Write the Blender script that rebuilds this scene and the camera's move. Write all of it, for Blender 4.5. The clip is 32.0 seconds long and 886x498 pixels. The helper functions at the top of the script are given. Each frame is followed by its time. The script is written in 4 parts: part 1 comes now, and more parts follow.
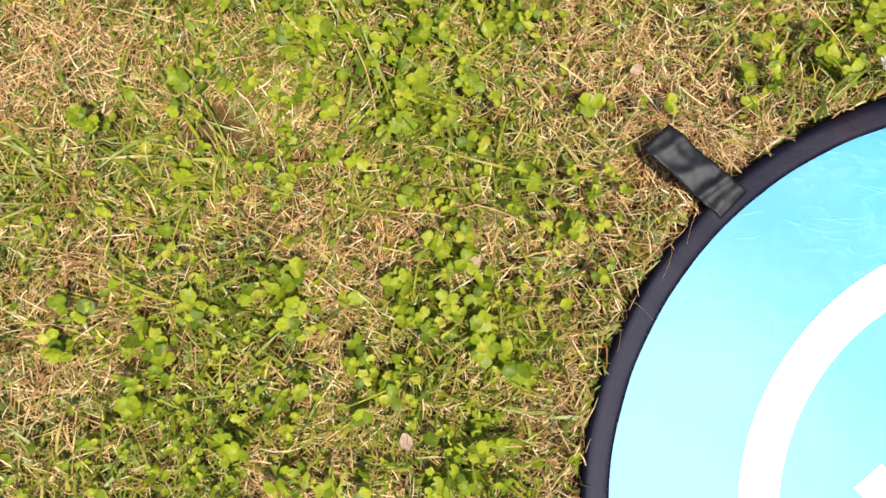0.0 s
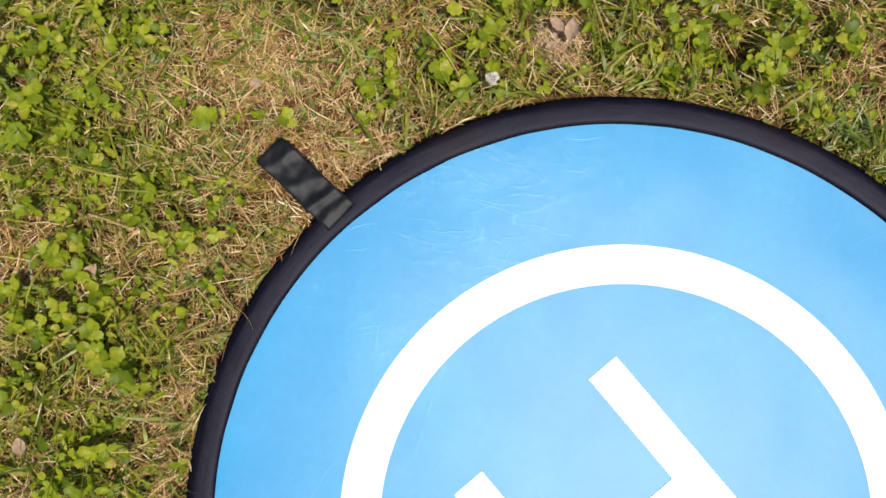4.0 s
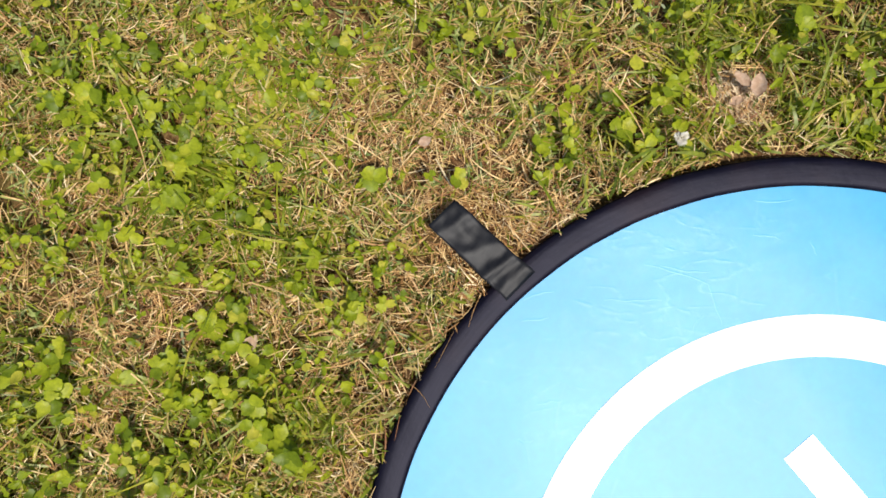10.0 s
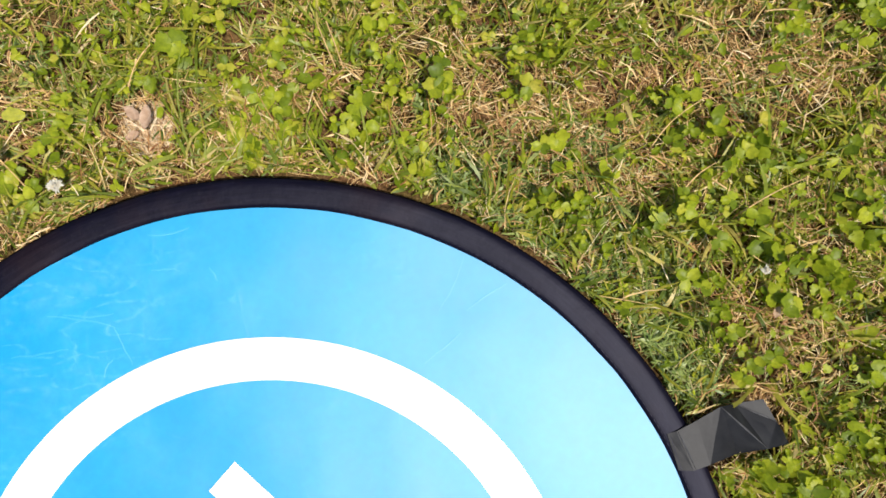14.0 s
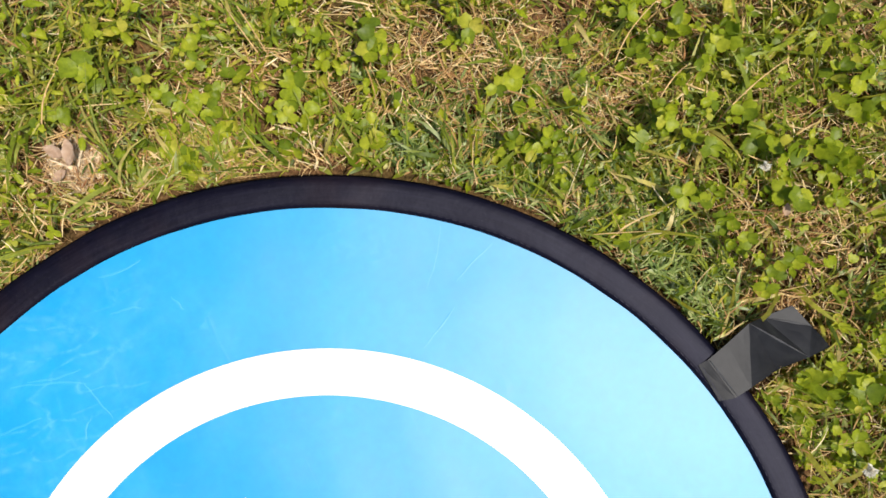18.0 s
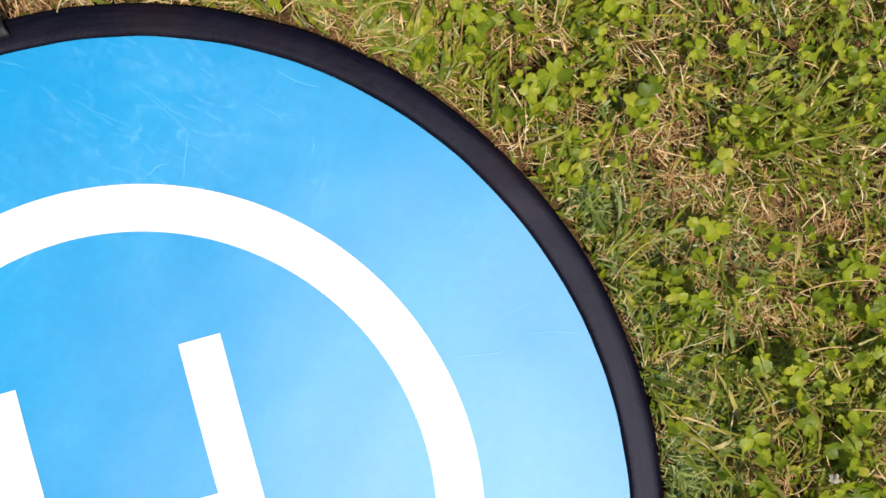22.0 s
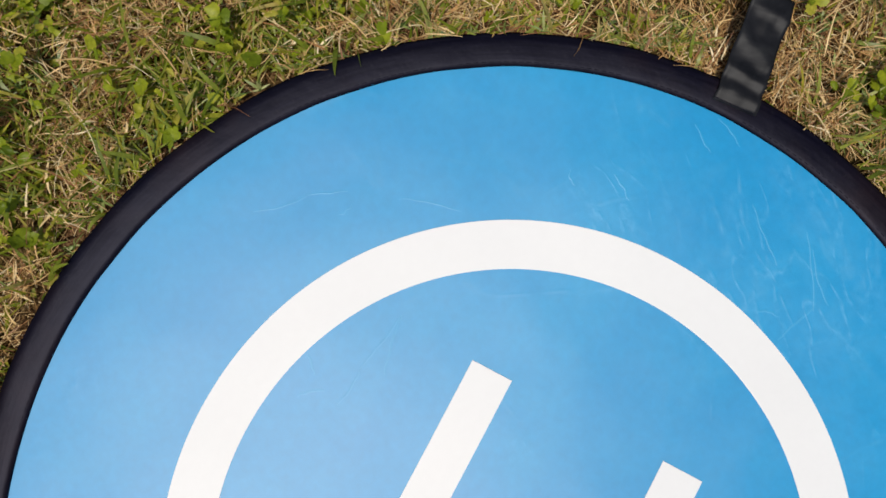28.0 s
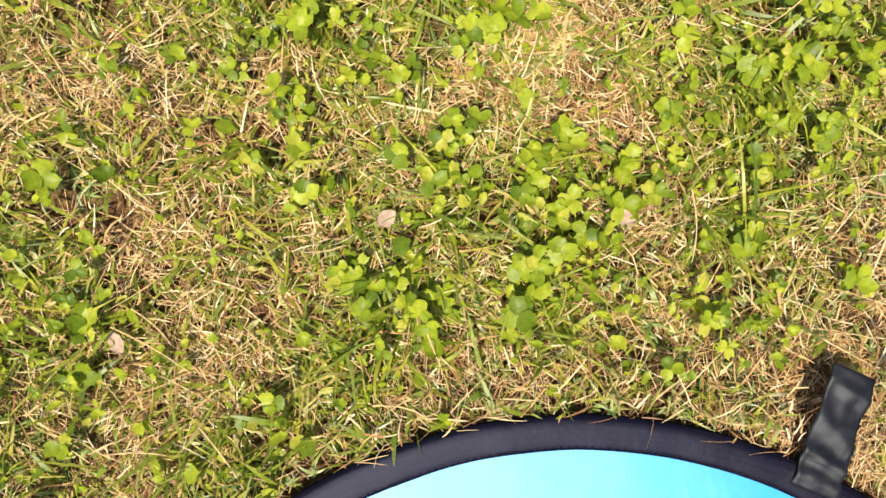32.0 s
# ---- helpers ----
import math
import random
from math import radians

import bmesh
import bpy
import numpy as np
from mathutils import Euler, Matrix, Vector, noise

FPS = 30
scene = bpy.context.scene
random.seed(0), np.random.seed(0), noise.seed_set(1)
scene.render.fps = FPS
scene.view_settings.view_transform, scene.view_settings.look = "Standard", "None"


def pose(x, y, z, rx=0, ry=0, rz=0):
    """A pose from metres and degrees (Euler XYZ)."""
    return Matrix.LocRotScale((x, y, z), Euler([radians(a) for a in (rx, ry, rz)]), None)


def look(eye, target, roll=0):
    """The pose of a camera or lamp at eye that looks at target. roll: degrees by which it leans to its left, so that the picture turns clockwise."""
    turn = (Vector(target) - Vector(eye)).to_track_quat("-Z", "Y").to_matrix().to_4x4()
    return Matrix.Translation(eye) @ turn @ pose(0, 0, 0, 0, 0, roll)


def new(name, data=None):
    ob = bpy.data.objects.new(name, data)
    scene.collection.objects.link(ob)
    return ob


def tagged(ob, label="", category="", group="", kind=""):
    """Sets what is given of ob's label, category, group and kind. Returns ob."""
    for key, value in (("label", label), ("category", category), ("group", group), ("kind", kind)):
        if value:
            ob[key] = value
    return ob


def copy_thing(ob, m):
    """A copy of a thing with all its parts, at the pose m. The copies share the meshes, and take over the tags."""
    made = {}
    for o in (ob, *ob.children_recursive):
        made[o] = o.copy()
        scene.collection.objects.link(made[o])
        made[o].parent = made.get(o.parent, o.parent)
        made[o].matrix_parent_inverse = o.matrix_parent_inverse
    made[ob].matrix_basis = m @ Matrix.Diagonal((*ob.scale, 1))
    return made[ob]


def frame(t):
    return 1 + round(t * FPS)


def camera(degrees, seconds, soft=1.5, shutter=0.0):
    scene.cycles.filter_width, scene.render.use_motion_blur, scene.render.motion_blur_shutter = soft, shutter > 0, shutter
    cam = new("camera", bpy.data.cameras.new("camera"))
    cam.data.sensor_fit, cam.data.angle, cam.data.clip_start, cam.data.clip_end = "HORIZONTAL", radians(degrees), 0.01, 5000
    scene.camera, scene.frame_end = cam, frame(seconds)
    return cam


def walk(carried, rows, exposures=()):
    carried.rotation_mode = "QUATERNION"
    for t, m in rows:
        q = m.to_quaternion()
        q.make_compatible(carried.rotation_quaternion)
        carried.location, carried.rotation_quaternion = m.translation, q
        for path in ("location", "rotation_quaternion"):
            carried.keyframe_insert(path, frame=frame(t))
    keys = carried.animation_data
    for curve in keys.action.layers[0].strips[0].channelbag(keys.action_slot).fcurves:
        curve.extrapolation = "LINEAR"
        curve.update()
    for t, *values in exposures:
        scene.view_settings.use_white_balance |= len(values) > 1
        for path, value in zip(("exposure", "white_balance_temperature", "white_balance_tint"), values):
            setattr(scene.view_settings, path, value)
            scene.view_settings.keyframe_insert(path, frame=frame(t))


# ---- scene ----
cam = camera(66.0, 32.0, soft=1.6, shutter=0.0)

# ---- camera path: seconds, x, y, z, tilt, lean, turn ----
PATH = [
    (0, -0.4886, 0.2097, 0.5907, 2.193, 0.117, -0.482), (0.5, -0.3541, 0.2107, 0.5978, 2.210, 0.120, -0.477), (1, -0.1792, 0.2048, 0.6102, 2.115, 0.151, -0.199),
    (1.5, -0.0975, 0.2043, 0.6119, 2.111, 0.162, -0.175), (2, -0.1023, 0.2130, 0.6067, 2.142, 0.173, -0.340), (2.5, -0.1220, 0.2152, 0.6109, 2.069, 0.049, -0.101),
    (3, -0.1400, 0.2190, 0.6049, 2.039, -0.070, -0.044), (3.5, -0.1568, 0.2185, 0.6060, 2.028, -0.103, -0.037), (5.5, -0.1594, 0.2248, 0.5801, 2.029, -0.082, 0.011),
    (6, -0.1652, 0.2316, 0.5770, 2.071, -0.106, -0.004), (6.5, -0.1687, 0.2371, 0.5801, 2.135, -0.065, -0.003), (7, -0.1723, 0.2408, 0.5824, 2.238, -0.094, 0.056),
    (7.5, -0.1722, 0.2417, 0.5833, 2.291, -0.136, 0.017), (8, -0.1671, 0.2440, 0.5811, 2.336, -0.127, 0.042), (8.5, -0.1826, 0.2496, 0.5772, 2.449, -0.139, -0.024),
    (9, -0.2431, 0.2591, 0.5730, 2.571, -0.248, -0.127), (9.5, -0.2827, 0.2675, 0.5730, 2.506, -0.261, -0.050), (10, -0.3089, 0.2730, 0.5677, 2.432, -0.253, 0.020),
    (10.5, -0.2922, 0.2760, 0.5635, 2.321, -0.146, 0.054), (11, -0.1555, 0.2698, 0.5677, 2.138, -0.075, 0.084), (11.5, 0.0770, 0.2505, 0.5667, 2.074, 0.009, -0.564),
    (12, 0.2027, 0.2458, 0.5604, 2.100, 0.291, -0.807), (12.5, 0.2319, 0.2507, 0.5586, 2.048, 0.219, -2.153), (13, 0.2063, 0.2626, 0.5586, 1.987, 0.289, -4.255),
    (13.5, 0.1910, 0.2702, 0.5601, 1.840, 0.333, -6.911), (14, 0.1842, 0.2733, 0.5605, 1.714, 0.471, -8.588), (14.5, 0.1867, 0.2628, 0.5518, 1.654, 0.591, -9.630),
    (15, 0.1998, 0.2479, 0.5445, 1.605, 0.720, -11.817), (15.5, 0.1939, 0.2404, 0.5394, 1.500, 0.824, -13.805), (17.5, 0.1856, 0.2538, 0.5165, 1.277, 0.599, -19.687),
    (18, 0.1956, 0.2536, 0.5138, 1.066, 0.683, -21.171), (18.5, 0.1976, 0.2503, 0.5132, 1.148, 0.468, -21.961), (19, 0.1975, 0.2516, 0.5109, 1.214, 0.362, -19.913),
    (19.5, 0.1882, 0.2570, 0.5072, 1.224, 0.243, -15.886), (20, 0.1755, 0.2612, 0.5063, 1.221, 0.080, -11.003), (20.5, 0.1602, 0.2668, 0.5071, 1.162, -0.062, -3.003),
    (21, 0.1518, 0.2682, 0.5036, 1.056, -0.120, 6.188), (21.5, 0.1430, 0.2703, 0.5034, 0.952, -0.057, 15.370), (22, 0.1135, 0.2606, 0.5045, 0.867, -0.340, 24.586),
    (22.5, 0.0823, 0.2510, 0.5004, 0.885, -0.505, 34.238), (23, 0.0471, 0.2368, 0.4981, 0.891, -0.864, 43.661), (23.5, 0.0128, 0.2136, 0.4919, 0.831, -1.276, 53.054),
    (24, -0.0085, 0.1959, 0.4894, 0.840, -1.467, 62.523), (24.5, -0.0257, 0.1699, 0.4832, 0.823, -1.882, 71.157), (25, -0.0400, 0.1553, 0.4822, 0.84, -1.99, 73.1),
    (25.75, -0.0610, 0.1430, 0.4822, 0.88, -2.13, 70.9), (26.5, -0.0794, 0.1292, 0.4831, 0.929, -2.242, 68.455), (27, -0.0895, 0.1045, 0.4869, 1.046, -2.118, 68.054),
    (27.5, -0.1520, 0.0690, 0.4908, 1.201, -2.026, 67.794), (28, -0.2232, 0.0213, 0.4890, 1.206, -1.758, 68.186), (28.5, -0.2602, 0.0023, 0.4881, 1.354, -1.654, 68.410),
    (29, -0.2958, -0.0211, 0.4863, 1.507, -1.755, 68.365), (29.5, -0.3159, -0.0217, 0.4896, 1.586, -1.698, 68.367), (30, -0.3169, 0.0038, 0.4910, 1.594, -1.569, 68.269),
    (30.5, -0.3574, 0.0066, 0.4809, 1.668, -1.528, 68.210), (31, -0.4020, 0.0312, 0.4781, 1.749, -1.476, 68.232), (31.5, -0.4378, 0.0732, 0.4768, 1.737, -1.427, 68.154),
    (32, -0.4799, 0.0810, 0.4728, 1.729, -1.486, 68.155),
]
EXPOSURES = [(0.0, 0.45), (0.5, 0.35), (1.0, 0.0), (1.5, -0.2), (3.5, -0.21), (8.5, -0.12), (9.5, 0.02), (10.5, 0.12), (11.5, 0.08), (14.0, 0.15), (17.0, 0.1),
             (19.0, 0.08), (21.0, 0.02), (23.0, -0.35), (24.5, -0.68), (26.5, -0.72), (28.0, -0.66), (29.0, -0.45), (30.0, -0.14), (31.0, 0.16), (32.0, 0.66)]
walk(cam, [(t, pose(x, y, z, tilt, lean, turn)) for t, x, y, z, tilt, lean, turn in PATH], EXPOSURES)

# ---- light: high summer sun and clear sky ----
SUN = Vector((0.256, -0.284, 1.0)).normalized()
world = bpy.data.worlds.new("summer_sky")
scene.world = world
world.use_nodes = True
wn, wl = world.node_tree.nodes, world.node_tree.links
sky = wn.new("ShaderNodeTexSky")
sky.sky_type = "NISHITA"
sky.sun_disc = False
sky.sun_elevation = math.asin(SUN.z)
sky.sun_rotation = math.atan2(SUN.x, SUN.y)
sky.air_density, sky.dust_density = 1.0, 1.5
wl.new(sky.outputs["Color"], wn["Background"].inputs["Color"])
wn["Background"].inputs["Strength"].default_value = 0.11
sun = new("sun", bpy.data.lights.new("sun", "SUN"))
sun.data.energy, sun.data.angle, sun.data.color = 4.6, radians(0.53), (1.0, 0.94, 0.83)
sun.matrix_world = look(SUN * 20, (0, 0, 0))


PAD_Z = 0.012  # height of the pad's cloth over the soil


# ---- materials ----
class Nodes:
    """A node material under construction."""

    def __init__(self, name):
        self.mat = bpy.data.materials.new(name)
        self.mat.use_nodes = True
        self.tree = self.mat.node_tree
        self.bsdf = self.tree.nodes["Principled BSDF"]
        self.out = self.tree.nodes["Material Output"]

    def add(self, kind, **values):
        node = self.tree.nodes.new("ShaderNode" + kind)
        for key, value in values.items():
            if key in node.inputs:
                node.inputs[key].default_value = value
        return node

    def link(self, a, b):
        self.tree.links.new(a, b)

    def noise(self, scale, detail=4.0, rough=0.55, coords=None, distortion=0.0):
        node = self.add("TexNoise", Scale=scale, Detail=detail, Roughness=rough, Distortion=distortion)
        if coords:
            self.link(coords, node.inputs["Vector"])
        return node.outputs["Fac"]

    def ramp(self, fac, stops):
        node = self.add("ValToRGB")
        el = node.color_ramp.elements
        while len(el) < len(stops):
            el.new(0.5)
        for e, (place, colour) in zip(el, stops):
            e.position, e.color = place, (*colour, 1.0)
        self.link(fac, node.inputs["Fac"])
        return node.outputs["Color"]

    def mix(self, a, b, fac, how="MIX"):
        node = self.tree.nodes.new("ShaderNodeMix")
        node.data_type, node.blend_type = "RGBA", how
        for value, socket in ((fac, node.inputs[0]), (a, node.inputs[6]), (b, node.inputs[7])):
            if isinstance(value, (int, float)):
                socket.default_value = value
            elif isinstance(value, tuple):
                socket.default_value = (*value, 1.0)
            else:
                self.link(value, socket)
        return node.outputs[2]

    def math(self, how, a, b=0.0, c=0.0):
        node = self.tree.nodes.new("ShaderNodeMath")
        node.operation = how
        for value, socket in zip((a, b, c), node.inputs):
            if isinstance(value, (int, float)):
                socket.default_value = value
            else:
                self.link(value, socket)
        return node.outputs[0]

    def bump(self, height, strength, distance):
        node = self.add("Bump", Strength=strength, Distance=distance)
        self.link(height, node.inputs["Height"])
        self.link(node.outputs["Normal"], self.bsdf.inputs["Normal"])
        return node

    def surface(self, colour=None, rough=0.6, specular=0.4):
        if colour is not None:
            if isinstance(colour, tuple):
                self.bsdf.inputs["Base Color"].default_value = (*colour, 1.0)
            else:
                self.link(colour, self.bsdf.inputs["Base Color"])
        if isinstance(rough, (int, float)):
            self.bsdf.inputs["Roughness"].default_value = rough
        else:
            self.link(rough, self.bsdf.inputs["Roughness"])
        self.bsdf.inputs["Specular IOR Level"].default_value = specular
        return self.mat

    def gloss(self, share, rough, tint, bump=None):
        """A soft sheen over a matt cloth."""
        shine = self.add("BsdfAnisotropic", Roughness=rough)
        shine.distribution = "BECKMANN"
        shine.inputs["Color"].default_value = (*tint, 1.0)
        if bump:
            self.link(bump.outputs["Normal"], shine.inputs["Normal"])
        both = self.add("MixShader", Fac=share)
        self.link(self.bsdf.outputs[0], both.inputs[1])
        self.link(shine.outputs[0], both.inputs[2])
        self.link(both.outputs[0], self.out.inputs["Surface"])

    def leafy(self, colour, share, tint):
        """Lets part of the light through a thin leaf or blade."""
        lets = self.add("BsdfTranslucent")
        self.link(self.mix(colour, tint, 1.0, "MULTIPLY"), lets.inputs["Color"])
        both = self.add("MixShader", Fac=share)
        self.link(self.bsdf.outputs[0], both.inputs[1])
        self.link(lets.outputs[0], both.inputs[2])
        self.link(both.outputs[0], self.out.inputs["Surface"])


def place_coords(n):
    return n.add("NewGeometry").outputs["Position"]


def soil_material():
    n = Nodes("thatch_and_soil")
    p = place_coords(n)
    fine = n.noise(260, 5, 0.65, p)
    broad = n.noise(7, 4, 0.6, p)
    colour = n.ramp(fine, [(0.3, (0.04, 0.02, 0.011)), (0.5, (0.15, 0.075, 0.035)), (0.7, (0.33, 0.2, 0.095)), (0.92, (0.48, 0.32, 0.18))])
    green = n.ramp(fine, [(0.3, (0.03, 0.024, 0.009)), (0.58, (0.11, 0.085, 0.024)), (0.85, (0.28, 0.2, 0.075))])
    mask = n.ramp(broad, [(0.45, (0.0, 0.0, 0.0)), (0.6, (0.75, 0.75, 0.75))])
    near = n.mix(colour, green, mask)
    # further off the sward closes: grass and straw in small patches
    tufts = n.noise(90, 5, 0.7, p)
    sward = n.ramp(tufts, [(0.28, (0.010, 0.012, 0.003)), (0.45, (0.088, 0.09, 0.018)), (0.6, (0.175, 0.165, 0.045)), (0.75, (0.32, 0.26, 0.11))])
    sward = n.mix(sward, n.ramp(n.noise(1.1, 5, 0.6, p), [(0.35, (0.75, 0.85, 0.7)), (0.65, (1.15, 1.05, 1.0))]), 1.0, "MULTIPLY")
    split = n.add("VectorMath")
    split.operation = "LENGTH"
    n.link(p, split.inputs[0])
    edge = n.math("ADD", split.outputs["Value"], n.math("MULTIPLY", tufts, 0.5))
    closed = n.ramp(n.math("MULTIPLY", edge, 0.5), [(0.44, (0.0, 0.0, 0.0)), (0.64, (1.0, 1.0, 1.0))])
    n.bump(fine, 0.9, 0.006)
    return n.surface(n.mix(near, sward, closed), 0.95, 0.1)


def blade_material(name, stops, share, tint, greyer, rough=0.55, specular=0.3):
    n = Nodes(name)
    geo = n.add("NewGeometry")
    base = n.ramp(geo.outputs["Random Per Island"], stops)
    streak = n.ramp(n.noise(170, 3, 0.6, geo.outputs["Position"]), [(0.3, (0.62, 0.6, 0.55)), (0.7, (1.18, 1.15, 1.1))])
    tuft = n.ramp(n.noise(8, 3, 0.6, geo.outputs["Position"]), [(0.42, (1.0, 1.0, 1.0)), (0.62, greyer)])
    colour = n.mix(n.mix(base, streak, 1.0, "MULTIPLY"), tuft, 1.0, "MULTIPLY")
    mat = n.surface(colour, rough, specular)
    n.leafy(colour, share, tint)
    return mat


def clover_material(name, single):
    """Leaflets: a pale chevron, darker veins, colour that differs leaf by leaf."""
    n = Nodes(name)
    geo = n.add("NewGeometry")
    pick = n.add("ObjectInfo").outputs["Random"] if single else geo.outputs["Random Per Island"]
    base = n.ramp(pick, [(0.0, (0.125, 0.185, 0.012)), (0.22, (0.215, 0.28, 0.016)), (0.55, (0.33, 0.39, 0.02)), (0.9, (0.445, 0.47, 0.036)), (1.0, (0.52, 0.47, 0.07))])
    blotch = n.ramp(n.noise(230, 4, 0.6, geo.outputs["Position"]), [(0.3, (0.66, 0.7, 0.6)), (0.72, (1.18, 1.14, 1.1))])
    colour = n.mix(base, blotch, 1.0, "MULTIPLY")
    n.bump(n.noise(500, 3, 0.6, geo.outputs["Position"]), 0.35, 0.001)
    mat = n.surface(colour, 0.42, 0.32)
    n.leafy(colour, 0.38, (1.05, 1.2, 0.4))
    return mat


def print_wear(n, p):
    """Creases of the folded cloth: thin broken lines, and the side along which they fan out."""
    warp = n.add("TexNoise", Scale=5.0, Detail=2.0)
    n.link(p, warp.inputs["Vector"])
    shift = n.add("VectorMath")
    shift.operation = "MULTIPLY_ADD"
    n.link(warp.outputs["Color"], shift.inputs[0])
    shift.inputs[1].default_value = (0.05, 0.05, 0.0)
    n.link(p, shift.inputs[2])
    # most of the creases fan out along one side of the cloth
    gap = n.add("VectorMath")
    gap.operation = "DISTANCE"
    n.link(p, gap.inputs[0])
    gap.inputs[1].default_value = (-0.12, 0.27, PAD_Z)
    fan = n.math("MAXIMUM", n.math("SUBTRACT", 1.0, n.math("MULTIPLY", gap.outputs["Value"], 5.5)), 0.0)
    total = None
    for sx, sy, scale, thin, grain, low in ((0.22, 1.0, 34.0, 30.0, 8.0, 0.46), (0.3, 1.0, 60.0, 20.0, 11.0, 0.46), (1.0, 0.25, 18.0, 60.0, 5.5, 0.52), (0.75, 0.4, 13.0, 85.0, 6.5, 0.54)):
        long_way = n.add("Mapping")
        long_way.inputs["Scale"].default_value = (sx, sy, 1.0)
        n.link(shift.outputs[0], long_way.inputs["Vector"])
        fold = n.math("ABSOLUTE", n.math("SUBTRACT", n.noise(scale, 1.5, 0.4, long_way.outputs[0]), 0.5))
        line = n.math("MAXIMUM", n.math("SUBTRACT", 1.0, n.math("MULTIPLY", fold, thin)), 0.0)
        where = n.noise(grain, 3, 0.6, p)
        where = n.math("ADD", where, n.math("MULTIPLY", fan, 0.3 if sy == 1.0 else 0.06))
        where = n.math("SUBTRACT", where, 0.14 if sy == 1.0 else 0.0)
        patch = n.ramp(where, [(low, (0.0, 0.0, 0.0)), (low + 0.14, (1.0, 1.0, 1.0))])
        broken = n.ramp(n.noise(scale * 2.5, 2, 0.5, p), [(0.36, (0.0, 0.0, 0.0)), (0.7, (1.0, 1.0, 1.0))])
        seen = n.math("MULTIPLY", n.math("MULTIPLY", line, patch), broken)
        total = seen if total is None else n.math("MAXIMUM", total, seen)
    return total, fan


def cloth_material(name, dark, light, share, wear_sheen, fade, relief=0.5):
    n = Nodes(name)
    p = n.add("TexCoord").outputs["Object"]
    crease, fan = print_wear(n, p)
    base = n.mix(dark, light, n.ramp(n.noise(5.0, 4, 0.6, p), [(0.35, (0.0, 0.0, 0.0)), (0.68, (1.0, 1.0, 1.0))]))
    # paler patches paint the cloth's broad sheen into its base colour
    sheen_patches = n.ramp(n.noise(13, 5, 0.65, p), [(0.42, (1.0, 1.0, 1.0)), (0.75, fade)])
    base = n.mix(base, sheen_patches, 1.0, "MULTIPLY")
    grain = 0.045 if relief > 0.1 else 0.008
    speck = n.ramp(n.noise(150, 3, 0.7, p), [(0.3, (1 - grain,) * 3), (0.7, (1 + grain,) * 3)])
    base = n.mix(base, speck, 1.0, "MULTIPLY")
    base = n.mix(base, wear_sheen, n.math("MULTIPLY", crease, n.math("ADD", 0.09, n.math("MULTIPLY", fan, 0.08))))
    # cloudy lightening, strongest by the creases, painted for uneven sheen
    sheen_haze = n.ramp(n.noise(22, 4, 0.65, p, 0.7), [(0.45, (0.0, 0.0, 0.0)), (0.68, (1.0, 1.0, 1.0))])
    base = n.mix(base, wear_sheen, n.math("MULTIPLY", sheen_haze, n.math("ADD", 0.015, n.math("MULTIPLY", fan, 0.085))))
    weave = n.noise(900, 2, 0.5, p)
    swell = n.noise(9, 3, 0.5, p)
    high = n.math("ADD", n.math("ADD", n.math("MULTIPLY", weave, 0.01), n.math("MULTIPLY", swell, 1.0)), n.math("MULTIPLY", crease, 0.09))
    bump = n.bump(high, relief, 0.0025)
    mat = n.surface(base, 0.9, 0.0)
    n.gloss(share, 0.485, (1.0, 0.9, 0.82), bump)
    return mat


def binding_material():
    """Dusty navy-black tape whose threads run round the hoop, rubbed brown here and there."""
    n = Nodes("black_nylon_binding")
    p = n.add("TexCoord").outputs["Object"]
    axes = n.add("SeparateXYZ")
    n.link(p, axes.inputs[0])
    reach = n.math("SQRT", n.math("ADD", n.math("MULTIPLY", axes.outputs["X"], axes.outputs["X"]), n.math("MULTIPLY", axes.outputs["Y"], axes.outputs["Y"])))
    round_way = n.add("CombineXYZ")
    n.link(n.math("MULTIPLY", reach, 420.0), round_way.inputs["X"])
    n.link(n.math("MULTIPLY", n.math("ARCTAN2", axes.outputs["Y"], axes.outputs["X"]), 9.0), round_way.inputs["Y"])
    threads = n.noise(1.0, 4, 0.6, round_way.outputs[0])
    colour = n.ramp(threads, [(0.36, (0.0027, 0.0023, 0.0058)), (0.58, (0.0050, 0.0044, 0.0100)), (0.78, (0.009, 0.0082, 0.016))])
    rubbed = n.ramp(n.noise(11, 4, 0.6, p), [(0.48, (0.0, 0.0, 0.0)), (0.68, (0.8, 0.8, 0.8))])
    colour = n.mix(colour, (0.022, 0.012, 0.011), n.math("MULTIPLY", rubbed, threads))
    dust = n.ramp(n.noise(420, 3, 0.7, p), [(0.6, (0.0, 0.0, 0.0)), (0.8, (0.2, 0.2, 0.2))])
    colour = n.mix(colour, (0.06, 0.057, 0.06), dust)
    wrinkle = n.noise(55, 3, 0.6, p)
    bump = n.bump(n.math("ADD", n.math("MULTIPLY", threads, 0.16), wrinkle), 0.45, 0.0012)
    mat = n.surface(colour, 0.9, 0.0)
    n.gloss(0.014, 0.5, (0.72, 0.74, 1.0), bump)
    return mat


